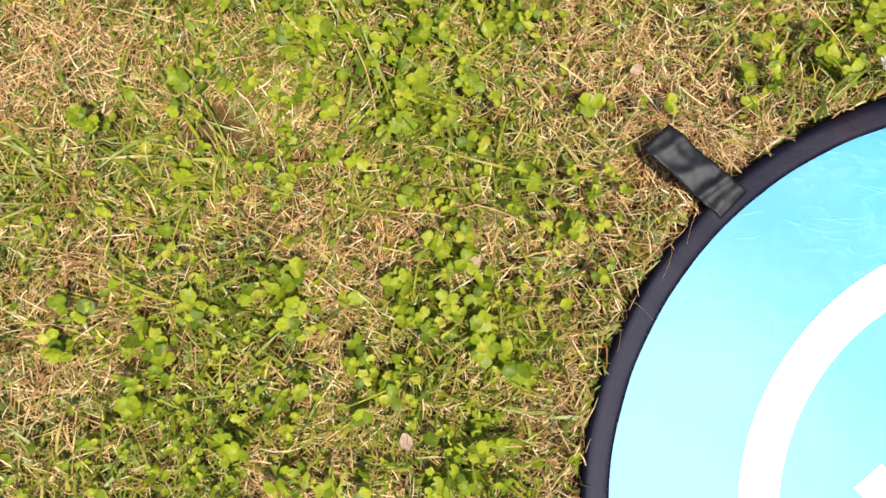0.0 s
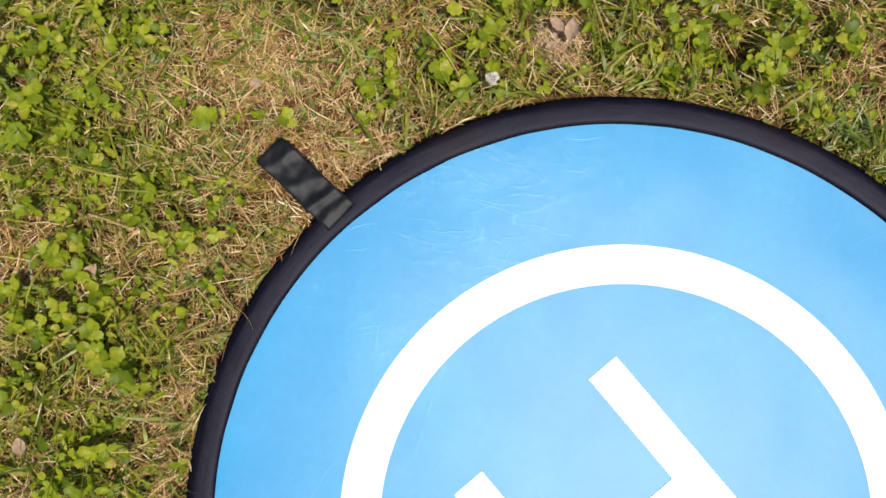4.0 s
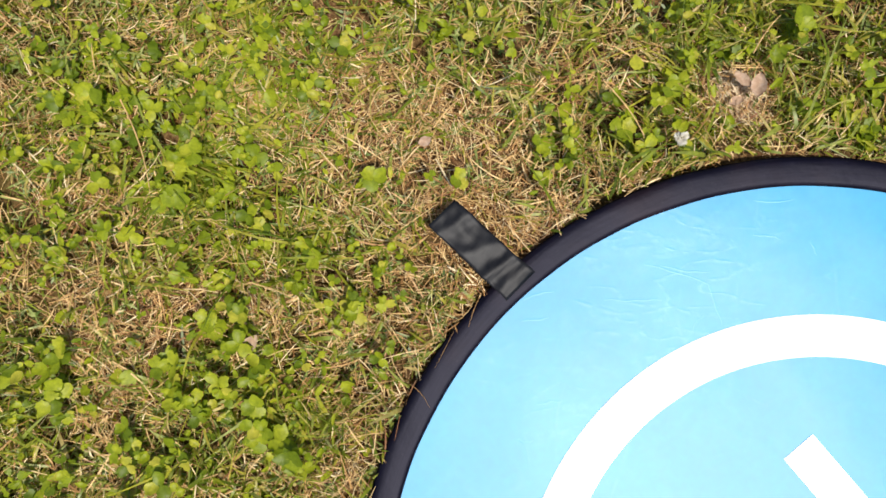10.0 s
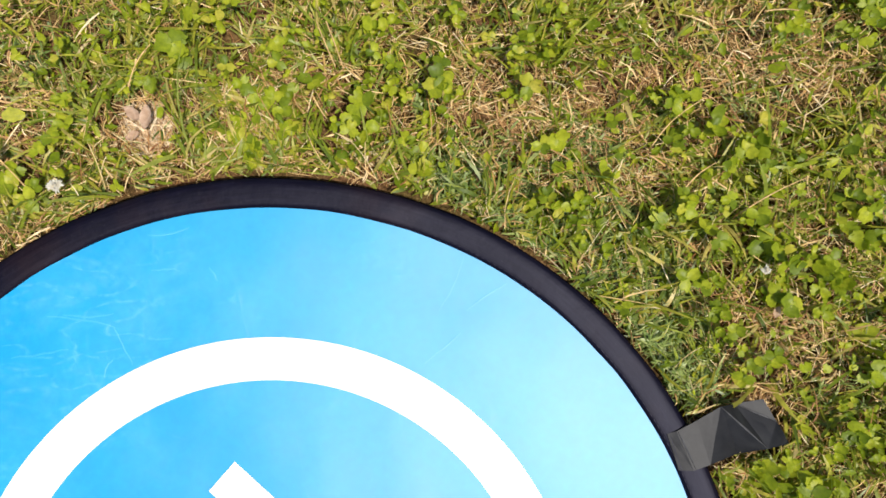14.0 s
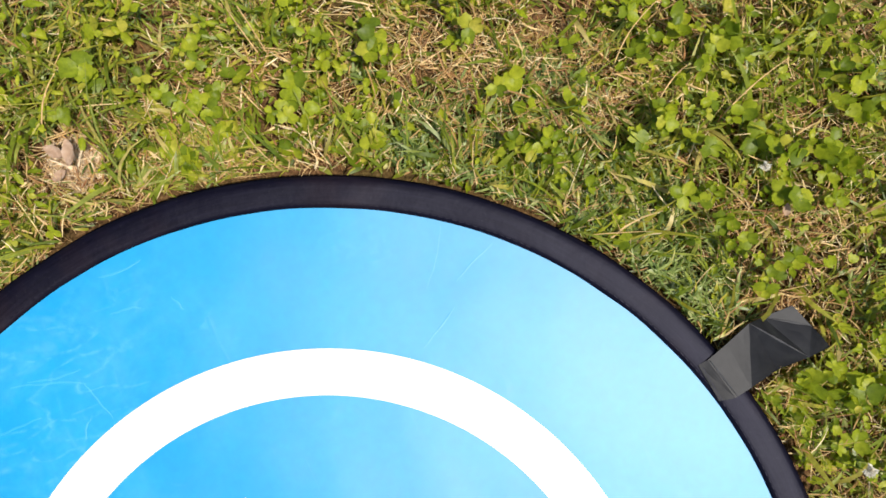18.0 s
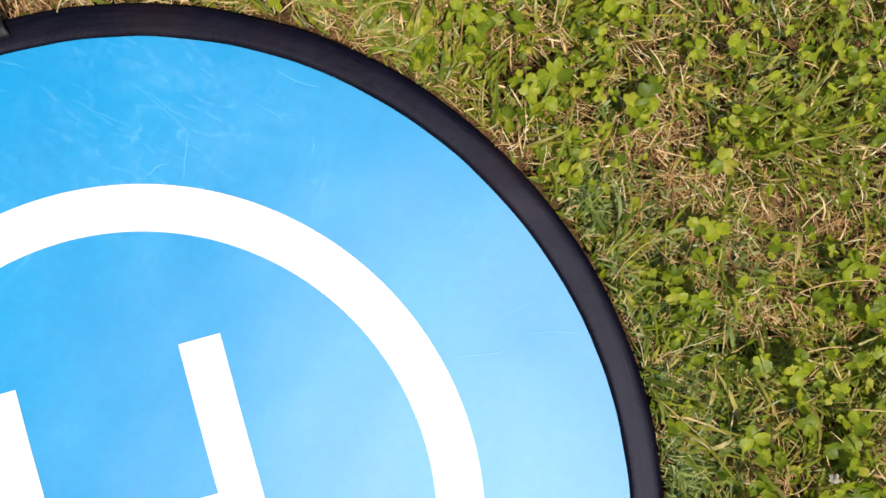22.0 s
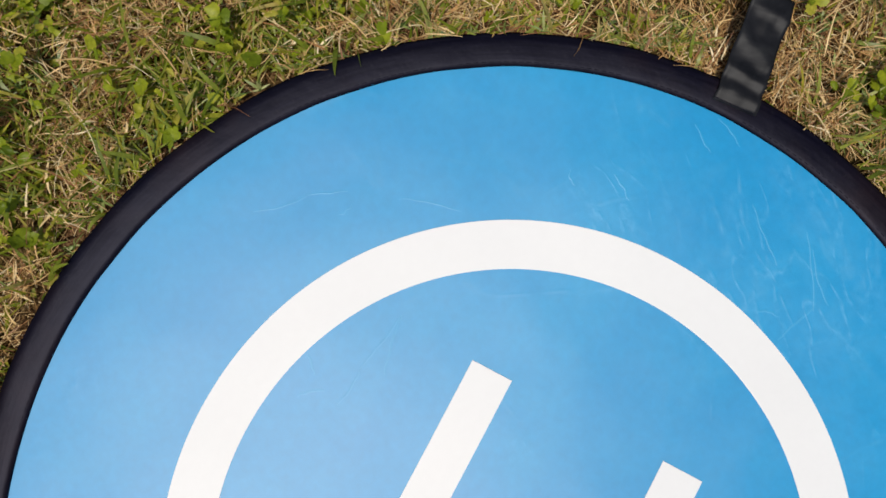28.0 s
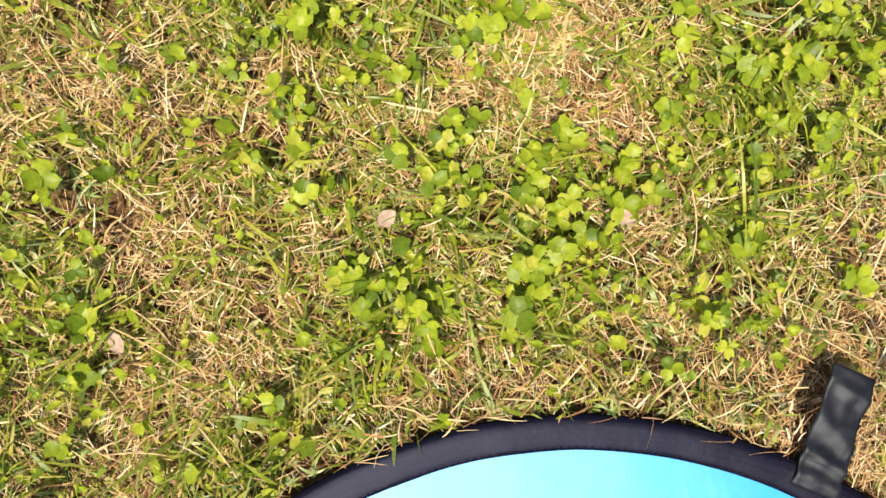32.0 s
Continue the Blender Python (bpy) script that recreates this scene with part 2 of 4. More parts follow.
def tab_material():
    """Thin black nylon, rubbed grey along its crumples."""
    n = Nodes("black_tab_fabric")
    p = n.add("TexCoord").outputs["Object"]
    colour = n.ramp(n.noise(30, 4, 0.6, p, 1.0), [(0.34, (0.009, 0.009, 0.0105)), (0.54, (0.017, 0.017, 0.019)), (0.74, (0.03, 0.031, 0.031))])
    crumple = n.math("ABSOLUTE", n.math("SUBTRACT", n.noise(32, 2, 0.5, p, 0.6), 0.5))
    bump = n.bump(n.math("ADD", n.math("MULTIPLY", n.noise(800, 2, 0.5, p), 0.06), n.math("MULTIPLY", crumple, 1.2)), 0.3, 0.0012)
    mat = n.surface(colour, 0.9, 0.0)
    n.gloss(0.021, 0.52, (0.95, 0.96, 1.0), bump)
    return mat


def leaf_litter_material(name, stops):
    n = Nodes(name)
    p = n.add("TexCoord").outputs["Object"]
    colour = n.ramp(n.noise(120, 5, 0.65, p), stops)
    n.bump(n.noise(260, 3, 0.6, p), 0.5, 0.001)
    mat = n.surface(colour, 0.8, 0.2)
    n.leafy(colour, 0.15, (1.0, 0.8, 0.55))
    return mat


SOIL = soil_material()
STRAW = blade_material("dry_straw", [(0.0, (0.25, 0.105, 0.04)), (0.25, (0.48, 0.27, 0.105)), (0.55, (0.69, 0.465, 0.2)), (0.85, (0.86, 0.655, 0.335)), (1.0, (0.94, 0.82, 0.56))], 0.15, (1.0, 0.85, 0.55), (1.03, 1.0, 1.0), 0.5, 0.4)
GRASS = blade_material("green_grass", [(0.0, (0.10, 0.15, 0.012)), (0.2, (0.19, 0.25, 0.016)), (0.45, (0.285, 0.335, 0.026)), (0.58, (0.33, 0.38, 0.08)), (0.68, (0.355, 0.375, 0.024)), (0.88, (0.47, 0.42, 0.06)), (1.0, (0.62, 0.5, 0.19))], 0.38, (1.0, 1.2, 0.4), (1.05, 1.03, 1.35), 0.42, 0.5)
FEATHER = blade_material("grey_green_leaf", [(0.0, (0.09, 0.15, 0.03)), (0.4, (0.20, 0.28, 0.065)), (0.75, (0.31, 0.38, 0.11)), (1.0, (0.46, 0.49, 0.2))], 0.25, (1.0, 1.15, 0.5), (1.05, 1.02, 1.1), 0.45, 0.5)
PALE_STRAW = blade_material("bleached_straw", [(0.0, (0.34, 0.2, 0.11)), (0.3, (0.58, 0.41, 0.26)), (0.7, (0.76, 0.6, 0.42)), (1.0, (0.88, 0.78, 0.6))], 0.15, (1.0, 0.85, 0.55), (1.0, 1.0, 1.0), 0.5, 0.4)
CLOVER = clover_material("clover_leaf", True)
CLOVER_MASS = clover_material("clover_carpet_leaf", False)
BLUE = cloth_material("blue_polyester", (0.003, 0.285, 0.605), (0.006, 0.318, 0.64), 0.06, (0.30, 0.66, 0.90), (1.3, 1.08, 1.03))
# slightly paler blue for the crease ridges
CREASE_BLUE = cloth_material("crease_blue_polyester", (0.020, 0.325, 0.635), (0.030, 0.352, 0.665), 0.06, (0.30, 0.66, 0.90), (1.2, 1.06, 1.03))
WHITE = cloth_material("white_print", (0.83, 0.83, 0.83), (0.85, 0.85, 0.85), 0.02, (0.84, 0.84, 0.84), (1.0, 1.0, 1.0), 0.06)
BLACK = binding_material()
TAB = tab_material()
# paler grey: the sheen on the tab's fold edges, put into colour
FOLD_SHINE = leaf_litter_material("fold_shine_nylon", [(0.3, (0.05, 0.05, 0.055)), (0.7, (0.10, 0.10, 0.105))])
DEAD_LEAF = leaf_litter_material("dead_leaf", [(0.25, (0.26, 0.16, 0.10)), (0.5, (0.45, 0.31, 0.215)), (0.75, (0.62, 0.48, 0.37))])
PETAL = leaf_litter_material("clover_petal", [(0.3, (0.5, 0.46, 0.36)), (0.6, (0.72, 0.7, 0.62)), (0.8, (0.82, 0.8, 0.76))])
STEM = leaf_litter_material("green_stem", [(0.3, (0.12, 0.2, 0.03)), (0.7, (0.22, 0.3, 0.06))])


# ---- mesh helpers ----
def quick_mesh(name, verts, faces, material, smooth=True):
    """A mesh from numpy arrays: verts (n, 3) and faces (m, k)."""
    mesh = bpy.data.meshes.new(name)
    verts, faces = np.asarray(verts, np.float32), np.asarray(faces, np.int32)
    m, k = faces.shape
    mesh.vertices.add(len(verts))
    mesh.vertices.foreach_set("co", verts.ravel())
    mesh.loops.add(m * k)
    mesh.loops.foreach_set("vertex_index", faces.ravel())
    mesh.polygons.add(m)
    mesh.polygons.foreach_set("loop_start", np.arange(0, m * k, k, dtype=np.int32))
    mesh.polygons.foreach_set("use_smooth", np.full(m, smooth))
    mesh.update(calc_edges=True)
    mesh.materials.append(material)
    return mesh


def grid_faces(rows, cols, closed=False):
    """Quads of a grid of rows x cols vertices; closed joins the last column to the first."""
    out = []
    for i in range(rows - 1):
        for j in range(cols if closed else cols - 1):
            k = (j + 1) % cols
            out.append((i * cols + j, i * cols + k, (i + 1) * cols + k, (i + 1) * cols + j))
    return out


def part(name, mesh, parent, label=""):
    ob = new(name, mesh)
    ob.parent = parent
    return tagged(ob, label=label)


# ---- the landing pad ----
def edge_shift(angle):
    """How far the hoop bulges out or in at an angle, in metres."""
    d = (angle - radians(68) + math.pi) % (2 * math.pi) - math.pi
    oval = (0.0047 * math.cos(2 * angle) - 0.0045 * math.sin(2 * angle)) * 0.36
    return oval + 0.0010 * math.cos(angle - radians(195)) - 0.0010 * math.exp(-(d / 0.4) ** 2)


def swell(x, y):
    """The gentle waves of the stretched cloth over the turf."""
    p = Vector((x * 6.0, y * 6.0, 3.1))
    return 0.0016 * noise.noise(p) + 0.0006 * noise.noise(p * 3.1)


def polar_sheet(name, r0, r1, rings, spokes, lift, material, shaped):
    verts = []
    for i in range(rings + 1):
        r = r0 + (r1 - r0) * i / rings
        for j in range(spokes):
            a = 2 * math.pi * j / spokes
            q = r + (edge_shift(a) * (r / 0.3516) if shaped else (0.0047 * math.cos(2 * a) - 0.0022 * math.sin(2 * a)) * r)
            x, y = q * math.cos(a), q * math.sin(a)
            verts.append((x, y, PAD_Z + lift + swell(x, y)))
    faces = grid_faces(rings + 1, spokes, closed=True)
    return quick_mesh(name, verts, faces, material)


def rim_mesh():
    """The sleeve of black tape over the steel hoop: a flat inner hem and a round outer edge."""
    profile = [(0.3508, 0.0005), (0.3514, 0.0020), (0.3550, 0.0029), (0.3585, 0.0033), (0.3625, 0.0036), (0.3665, 0.0038), (0.3705, 0.0036), (0.3732, 0.0026), (0.3750, 0.0004), (0.3740, -0.0050), (0.3660, -0.0075), (0.3515, -0.0030)]
    spokes, verts = 240, []
    for r, z in profile:
        for j in range(spokes):
            a = 2 * math.pi * j / spokes
            q = r + edge_shift(a) + 0.0007 * noise.noise(Vector((math.cos(a) * 9, math.sin(a) * 9, r * 60)))
            x, y = q * math.cos(a), q * math.sin(a)
            verts.append((x, y, PAD_Z + z + swell(x, y) + 0.0006 * noise.noise(Vector((x * 40, y * 40, 1.0)))))
    faces = grid_faces(len(profile), spokes, closed=True)
    n, s = len(profile), spokes
    faces += [((n - 1) * s + j, (n - 1) * s + (j + 1) % s, (j + 1) % s, j) for j in range(s)]
    return quick_mesh("rim", verts, faces, BLACK)


def hem_stitches():
    """Dark thread stitches that hold the tape to the cloth, all round the hem."""
    verts, faces = [], []
    for k in range(420):
        a0, a1 = 2 * math.pi * k / 420, 2 * math.pi * (k + 0.62) / 420
        s = len(verts)
        for a, r in ((a0, 0.3533), (a0, 0.3538), (a1, 0.3538), (a1, 0.3533)):
            q = r + edge_shift(a)
            x, y = q * math.cos(a), q * math.sin(a)
            verts.append((x, y, PAD_Z + 0.0027 + swell(x, y)))
        faces.append((s, s + 1, s + 2, s + 3))
    return quick_mesh("stitching", verts, faces, BLACK)


def letter_mesh():
    """The capital H: two stems and a crossbar, laid on the cloth."""
    turn, ox, oy = 0.7014, 0.0038, -0.0083
    c, s = math.cos(turn), math.sin(turn)
    verts, faces = [], []
    for u0, u1, v0, v1, nu, nv in ((-0.0915, -0.0603, -0.1261, 0.1261, 4, 24), (0.0603, 0.0915, -0.1261, 0.1261, 4, 24), (-0.0603, 0.0603, -0.016, 0.016, 16, 4)):
        start = len(verts)
        for i in range(nu + 1):
            for j in range(nv + 1):
                u, v = u0 + (u1 - u0) * i / nu, v0 + (v1 - v0) * j / nv
                x, y = u * c - v * s + ox, u * s + v * c + oy
                verts.append((x, y, PAD_Z + 0.0004 + swell(x, y)))
        faces += [tuple(start + k for k in f) for f in grid_faces(nu + 1, nv + 1)]
    mesh = quick_mesh("letter_marking", verts, faces, WHITE)
    bm = bmesh.new()
    bm.from_mesh(mesh)
    bmesh.ops.remove_doubles(bm, verts=bm.verts, dist=0.00005)
    bmesh.ops.recalc_face_normals(bm, faces=bm.faces)
    bm.to_mesh(mesh)
    bm.free()
    return mesh


def tab_mesh(inner, outer, creases, rise):
    """A cloth tab between two pairs of corners; creases: ends (u, v) to (u, v), height and reach of its folds."""
    nu, nv, verts = 30, 12, []
    a, b = [Vector(p) for p in inner]
    c, d = [Vector(p) for p in outer]
    for i in range(nu + 1):
        u = i / nu
        for j in range(nv + 1):
            v = j / nv
            p = (a * (1 - v) + b * v) * (1 - u) + (c * (1 - v) + d * v) * u
            r = p.length
            z = PAD_Z + 0.0045 + 0.003 * max(0.0, 1 - abs(r - 0.369) / 0.009)
            z += rise * max(0.0, (r - 0.38) / 0.065)
            for u0, v0, u1, v1, height, reach in creases:
                # distances with the tab taken as 0.08 long and 0.033 wide
                lx, ly = (u1 - u0) * 0.08, (v1 - v0) * 0.033
                away = abs((u - u0) * 0.08 * ly - (v - v0) * 0.033 * lx) / math.hypot(lx, ly)
                z += height * max(0.0, 1 - away / reach)
            z += 0.0018 * noise.noise(Vector((p.x * 70, p.y * 70, 0.5))) + 0.0009 * noise.noise(Vector((p.x * 190, p.y * 190, 2.5)))
            wob = 0.0008 * noise.noise(Vector((u * 5, v * 1.5, rise * 90)))
            verts.append((p.x + wob, p.y + wob, z))
    return quick_mesh("tab", verts, grid_faces(nu + 1, nv + 1), TAB)


def folded_tab_mesh():
    """The second tab, pressed into flat facets along sharp folds."""
    knots = ((0.3354, 0.1189, 0.0155), (0.3403, 0.0893, 0.0155), (0.3426, 0.1205, 0.0178), (0.3515, 0.0880, 0.0178), (0.3593, 0.1267, 0.0190), (0.3648, 0.0908, 0.0178),
             (0.3785, 0.1355, 0.0225), (0.3921, 0.0920, 0.0050), (0.4130, 0.0950, 0.0140), (0.3954, 0.1325, 0.0070), (0.4365, 0.0925, 0.0010), (0.4270, 0.1130, 0.0055), (0.4185, 0.1325, 0.0065))
    faces = [(0, 1, 3), (0, 3, 2), (2, 3, 5), (2, 5, 4), (4, 5, 6), (5, 7, 6), (6, 7, 8), (6, 8, 9), (9, 8, 11), (8, 10, 11), (9, 11, 12)]
    bm = bmesh.new()
    verts = [bm.verts.new(k) for k in knots]
    for f in faces:
        bm.faces.new([verts[i] for i in f])
    bmesh.ops.recalc_face_normals(bm, faces=bm.faces)
    bmesh.ops.subdivide_edges(bm, edges=bm.edges, cuts=3, use_grid_fill=True)
    for v in bm.verts:
        v.co.z += 0.0005 * noise.noise(v.co * 95)
        v.co.x += 0.0008 * noise.noise(v.co * 60 + Vector((3, 1, 2)))
    if sum(f.normal.z for f in bm.faces) < 0:
        bmesh.ops.reverse_faces(bm, faces=bm.faces)
    mesh = bpy.data.meshes.new("tab")
    bm.to_mesh(mesh)
    bm.free()
    mesh.materials.append(TAB)
    return mesh


def fold_line_mesh(start, end):
    """A narrow ridge along a fold; its paler grey stands in for sheen caught there."""
    a, b = Vector(start), Vector(end)
    side = (b - a).cross(Vector((0, 0, 1))).normalized()
    verts = []
    for i in range(9):
        u = i / 8
        wide = 0.0007 * math.sin(math.pi * min(0.97, 0.1 + 0.85 * u)) * (1 + 0.4 * noise.noise(Vector((u * 5, a.x * 90, 0))))
        p = a.lerp(b, u)
        for across, lift in ((-1, -0.0004), (0, 0.0002), (1, -0.0004)):
            verts.append(p + side * across * wide + Vector((0, 0, lift)))
    return quick_mesh("fold_line", verts, grid_faces(9, 3), FOLD_SHINE)


def stitch_mesh(ends, rows):
    """Short thread stitches in rows across a tab's seam."""
    verts, faces = [], []
    a, b = [Vector(p) for p in ends]
    out = ((a + b) / 2).normalized()
    along = (b - a).normalized()
    for k in range(rows):
        for i in range(9):
            p = a.lerp(b, (i + 0.5) / 9) + out * (0.0045 * k)
            s = len(verts)
            for q, z in ((p - along * 0.0012, 0.0086), (p + along * 0.0012, 0.0086)):
                for side in (-0.0003, 0.0003):
                    verts.append((q.x + out.x * side, q.y + out.y * side, PAD_Z + z))
            faces.append((s, s + 1, s + 3, s + 2))
    return quick_mesh("stitching", verts, faces, BLACK)


CREASES = [(-0.175, 0.255, -0.128, 0.255), (-0.142, 0.284, -0.088, 0.267), (-0.129, 0.283, -0.088, 0.278), (-0.090, 0.268, -0.079, 0.235), (-0.103, 0.229, -0.094, 0.242), (-0.300, -0.074, -0.297, -0.034), (-0.297, -0.034, -0.289, -0.008), (-0.271, 0.023, -0.247, 0.060), (-0.277, -0.020, -0.280, -0.009), (-0.195, -0.005, -0.171, -0.046), (-0.171, -0.046, -0.154, -0.070), (-0.193, -0.006, -0.161, -0.032), (-0.195, -0.076, -0.179, -0.076), (-0.169, -0.093, -0.166, -0.074), (0.015, -0.097, 0.005, -0.058), (0.154, 0.201, 0.186, 0.222), (0.194, 0.238, 0.229, 0.255), (0.172, 0.242, 0.198, 0.282), (-0.243, 0.238, -0.220, 0.240), (-0.241, 0.255, -0.216, 0.262), (-0.246, 0.143, -0.234, 0.142), (-0.231, 0.171, -0.210, 0.174), (-0.053, 0.308, -0.030, 0.304), (-0.052, 0.337, -0.018, 0.338), (-0.001, 0.292, -0.006, 0.304)]


def crease_mesh(k, x0, y0, x1, y1):
    """A low ridge where the folded cloth keeps a crease, from x0, y0 to x1, y1."""
    a, b = Vector((x0, y0)), Vector((x1, y1))
    along = (b - a).normalized()
    side = Vector((-along.y, along.x))
    steps, verts = 14, []
    faint = 0.4 if x0 > 0.1 or x0 < -0.26 else 0.7
    for i in range(steps + 1):
        u = i / steps
        fade = math.sin(math.pi * min(1.0, 0.06 + 0.9 * u)) ** 0.7
        p = a.lerp(b, u) + side * (0.0022 * math.sin(math.pi * u) * math.sin(k * 2.1) + 0.0014 * noise.noise(Vector((u * 4, k * 3.7, 0))))
        for across, high in ((-0.0016, -0.0001), (-0.0004, 0.00009), (0.0003, 0.0001), (0.0018, -0.0001)):
            q = p + side * across * (0.5 + 0.5 * fade) * (0.3 + 0.7 * faint)
            verts.append((q.x, q.y, PAD_Z + swell(q.x, q.y) + (high * fade * faint if high > 0 else high) + 0.00003))
    mesh = quick_mesh("crease", verts, grid_faces(steps + 1, 4), CREASE_BLUE)
    mesh.flip_normals()
    return mesh


def landing_pad():
    pad = tagged(new("landing_pad"), "round blue fabric drone landing pad with white H, lying on grass", "landing pad")
    pad.location = (0, 0, 0)
    part("fabric", polar_sheet("fabric", 0.0004, 0.3522, 40, 160, 0.0, BLUE, True), pad, "sky-blue creased polyester cloth")
    part("ring_marking", polar_sheet("ring_marking", 0.2102, 0.2446, 6, 200, 0.0004, WHITE, False), pad, "printed white ring")
    part("letter_marking", letter_mesh(), pad, "printed white capital H")
    for k, ends in enumerate(CREASES):
        part("crease", crease_mesh(k, *ends), pad)
    rim = part("rim", rim_mesh(), pad, "black tape sleeve over the steel hoop")
    part("stitching", hem_stitches(), rim)
    first = tab_mesh(((-0.2550, 0.2545), (-0.2325, 0.2775)), ((-0.3185, 0.3155), (-0.2965, 0.3370)),
                     ((0.3, 0.0, 0.24, 1.0, 0.004, 0.006), (0.42, 1.0, 0.60, 0.0, 0.0026, 0.009), (0.88, 0.0, 0.8, 1.0, 0.0025, 0.006)), -0.001)
    for mesh, seam in ((first, ((-0.2555, 0.2545), (-0.2335, 0.2755))), (folded_tab_mesh(), ((0.3410, 0.0900), (0.3365, 0.1180)))):
        tab = part("tab", mesh, pad, "black folded cloth pegging tab")
        thick = tab.modifiers.new("thickness", "SOLIDIFY")
        thick.thickness, thick.offset = 0.0011, -1
        part("stitching", stitch_mesh(seam, 1), tab)
        if mesh != first:
            for line in (((0.3785, 0.1355, 0.0231), (0.4130, 0.0950, 0.0146)), ((0.3440, 0.1195, 0.0187), (0.3530, 0.0890, 0.0186)), ((0.3960, 0.1320, 0.0078), (0.4268, 0.1132, 0.0063))):
                part("fold_line", fold_line_mesh(*line), tab, "pale fold line, its grey standing in for sheen")
    return pad


# ---- the ground ----
def lawn_floor(x, y):
    """Height of the soil: the pad lies on pressed turf, the lawn round it is softer and deeper."""
    r = np.hypot(x, y)
    step = np.clip((r - 0.382) / 0.04, 0.0, 1.0)
    nest = np.exp(-((x + 0.045) ** 2 + (y - 0.433) ** 2) / 0.0012)
    return -0.004 - 0.018 * step * step * (3 - 2 * step) - 0.004 * nest


def ground_mesh():
    verts, faces = [], []
    radii = [0.0004, 0.1, 0.2, 0.3, 0.35] + [0.366 + 0.007 * i for i in range(40)] + [0.7, 0.8, 0.9, 1.0, 1.1, 1.2] + [1.5, 2.2, 3.5, 6, 12, 30, 80, 200, 500]
    spokes = 192
    for r in radii:
        for j in range(spokes):
            a = 2 * math.pi * j / spokes
            x, y = r * math.cos(a), r * math.sin(a)
            h = 0.004 * noise.noise(Vector((x * 5, y * 5, 7.0))) if 0.38 < r < 30 else 0.0
            verts.append((x, y, h + float(lawn_floor(x, y))))
    return quick_mesh("ground", verts, grid_faces(len(radii), spokes, closed=True), SOIL)


# ---- lawn: where clover, straw, long grass and feathery leaves grow, going round the pad: x, y, reach ----
CLOVER_EAST = [(0.422, 0.026, 0.021), (0.443, 0.058, 0.021), (0.408, 0.062, 0.025), (0.529, 0.081, 0.027), (0.481, 0.098, 0.027), (0.388, 0.082, 0.023), (0.522, 0.149, 0.032), (0.539, 0.184, 0.018), (0.414, 0.162, 0.023), (0.481, 0.197, 0.017), (0.550, 0.248, 0.027), (0.487, 0.220, 0.018), (0.449, 0.205, 0.016), (0.452, 0.232, 0.027), (0.532, 0.273, 0.021), (0.390, 0.209, 0.018), (0.446, 0.259, 0.022), (0.370, 0.238, 0.018), (0.436, 0.281, 0.021), (0.400, 0.263, 0.028), (0.567, 0.376, 0.014), (0.447, 0.334, 0.023), (0.372, 0.290, 0.021), (0.549, 0.433, 0.028), (0.418, 0.355, 0.021), (0.494, 0.438, 0.019), (0.381, 0.352, 0.019), (0.381, 0.376, 0.018), (0.280, 0.309, 0.021), (0.288, 0.364, 0.018)]
CLOVER_NORTH = [(0.355, 0.499, 0.017), (0.270, 0.409, 0.017), (0.270, 0.436, 0.019), (0.318, 0.519, 0.025), (0.172, 0.364, 0.018), (0.195, 0.418, 0.019), (0.151, 0.456, 0.022), (0.136, 0.416, 0.021), (0.116, 0.373, 0.017), (0.123, 0.395, 0.019), (0.095, 0.440, 0.013), (0.070, 0.423, 0.024), (0.073, 0.475, 0.034), (0.042, 0.393, 0.029), (0.029, 0.473, 0.017), (0.004, 0.383, 0.019), (-0.005, 0.494, 0.026), (-0.061, 0.505, 0.026), (-0.105, 0.441, 0.014), (-0.131, 0.419, 0.028), (-0.134, 0.388, 0.019), (-0.153, 0.407, 0.019), (-0.201, 0.393, 0.017), (-0.220, 0.364, 0.012), (-0.397, 0.470, 0.014), (-0.454, 0.475, 0.024), (-0.425, 0.436, 0.029), (-0.363, 0.354, 0.015), (-0.573, 0.465, 0.019), (-0.509, 0.413, 0.024)]
CLOVER_WEST = [(-0.472, 0.374, 0.019), (-0.543, 0.410, 0.029), (-0.509, 0.374, 0.019), (-0.418, 0.300, 0.015), (-0.593, 0.421, 0.025), (-0.467, 0.325, 0.031), (-0.377, 0.254, 0.025), (-0.624, 0.417, 0.028), (-0.531, 0.346, 0.022), (-0.604, 0.374, 0.024), (-0.357, 0.209, 0.019), (-0.579, 0.312, 0.015), (-0.520, 0.277, 0.020), (-0.711, 0.377, 0.025), (-0.477, 0.252, 0.019), (-0.499, 0.240, 0.019), (-0.621, 0.298, 0.024), (-0.484, 0.215, 0.015), (-0.458, 0.203, 0.024), (-0.800, 0.348, 0.015), (-0.486, 0.183, 0.020), (-0.528, 0.191, 0.024), (-0.459, 0.165, 0.022), (-0.611, 0.217, 0.020), (-0.501, 0.166, 0.020), (-0.725, 0.240, 0.019), (-0.429, 0.132, 0.020), (-0.637, 0.195, 0.029), (-0.619, 0.173, 0.024), (-0.562, 0.137, 0.022), (-0.537, 0.119, 0.022), (-0.734, 0.157, 0.029)]
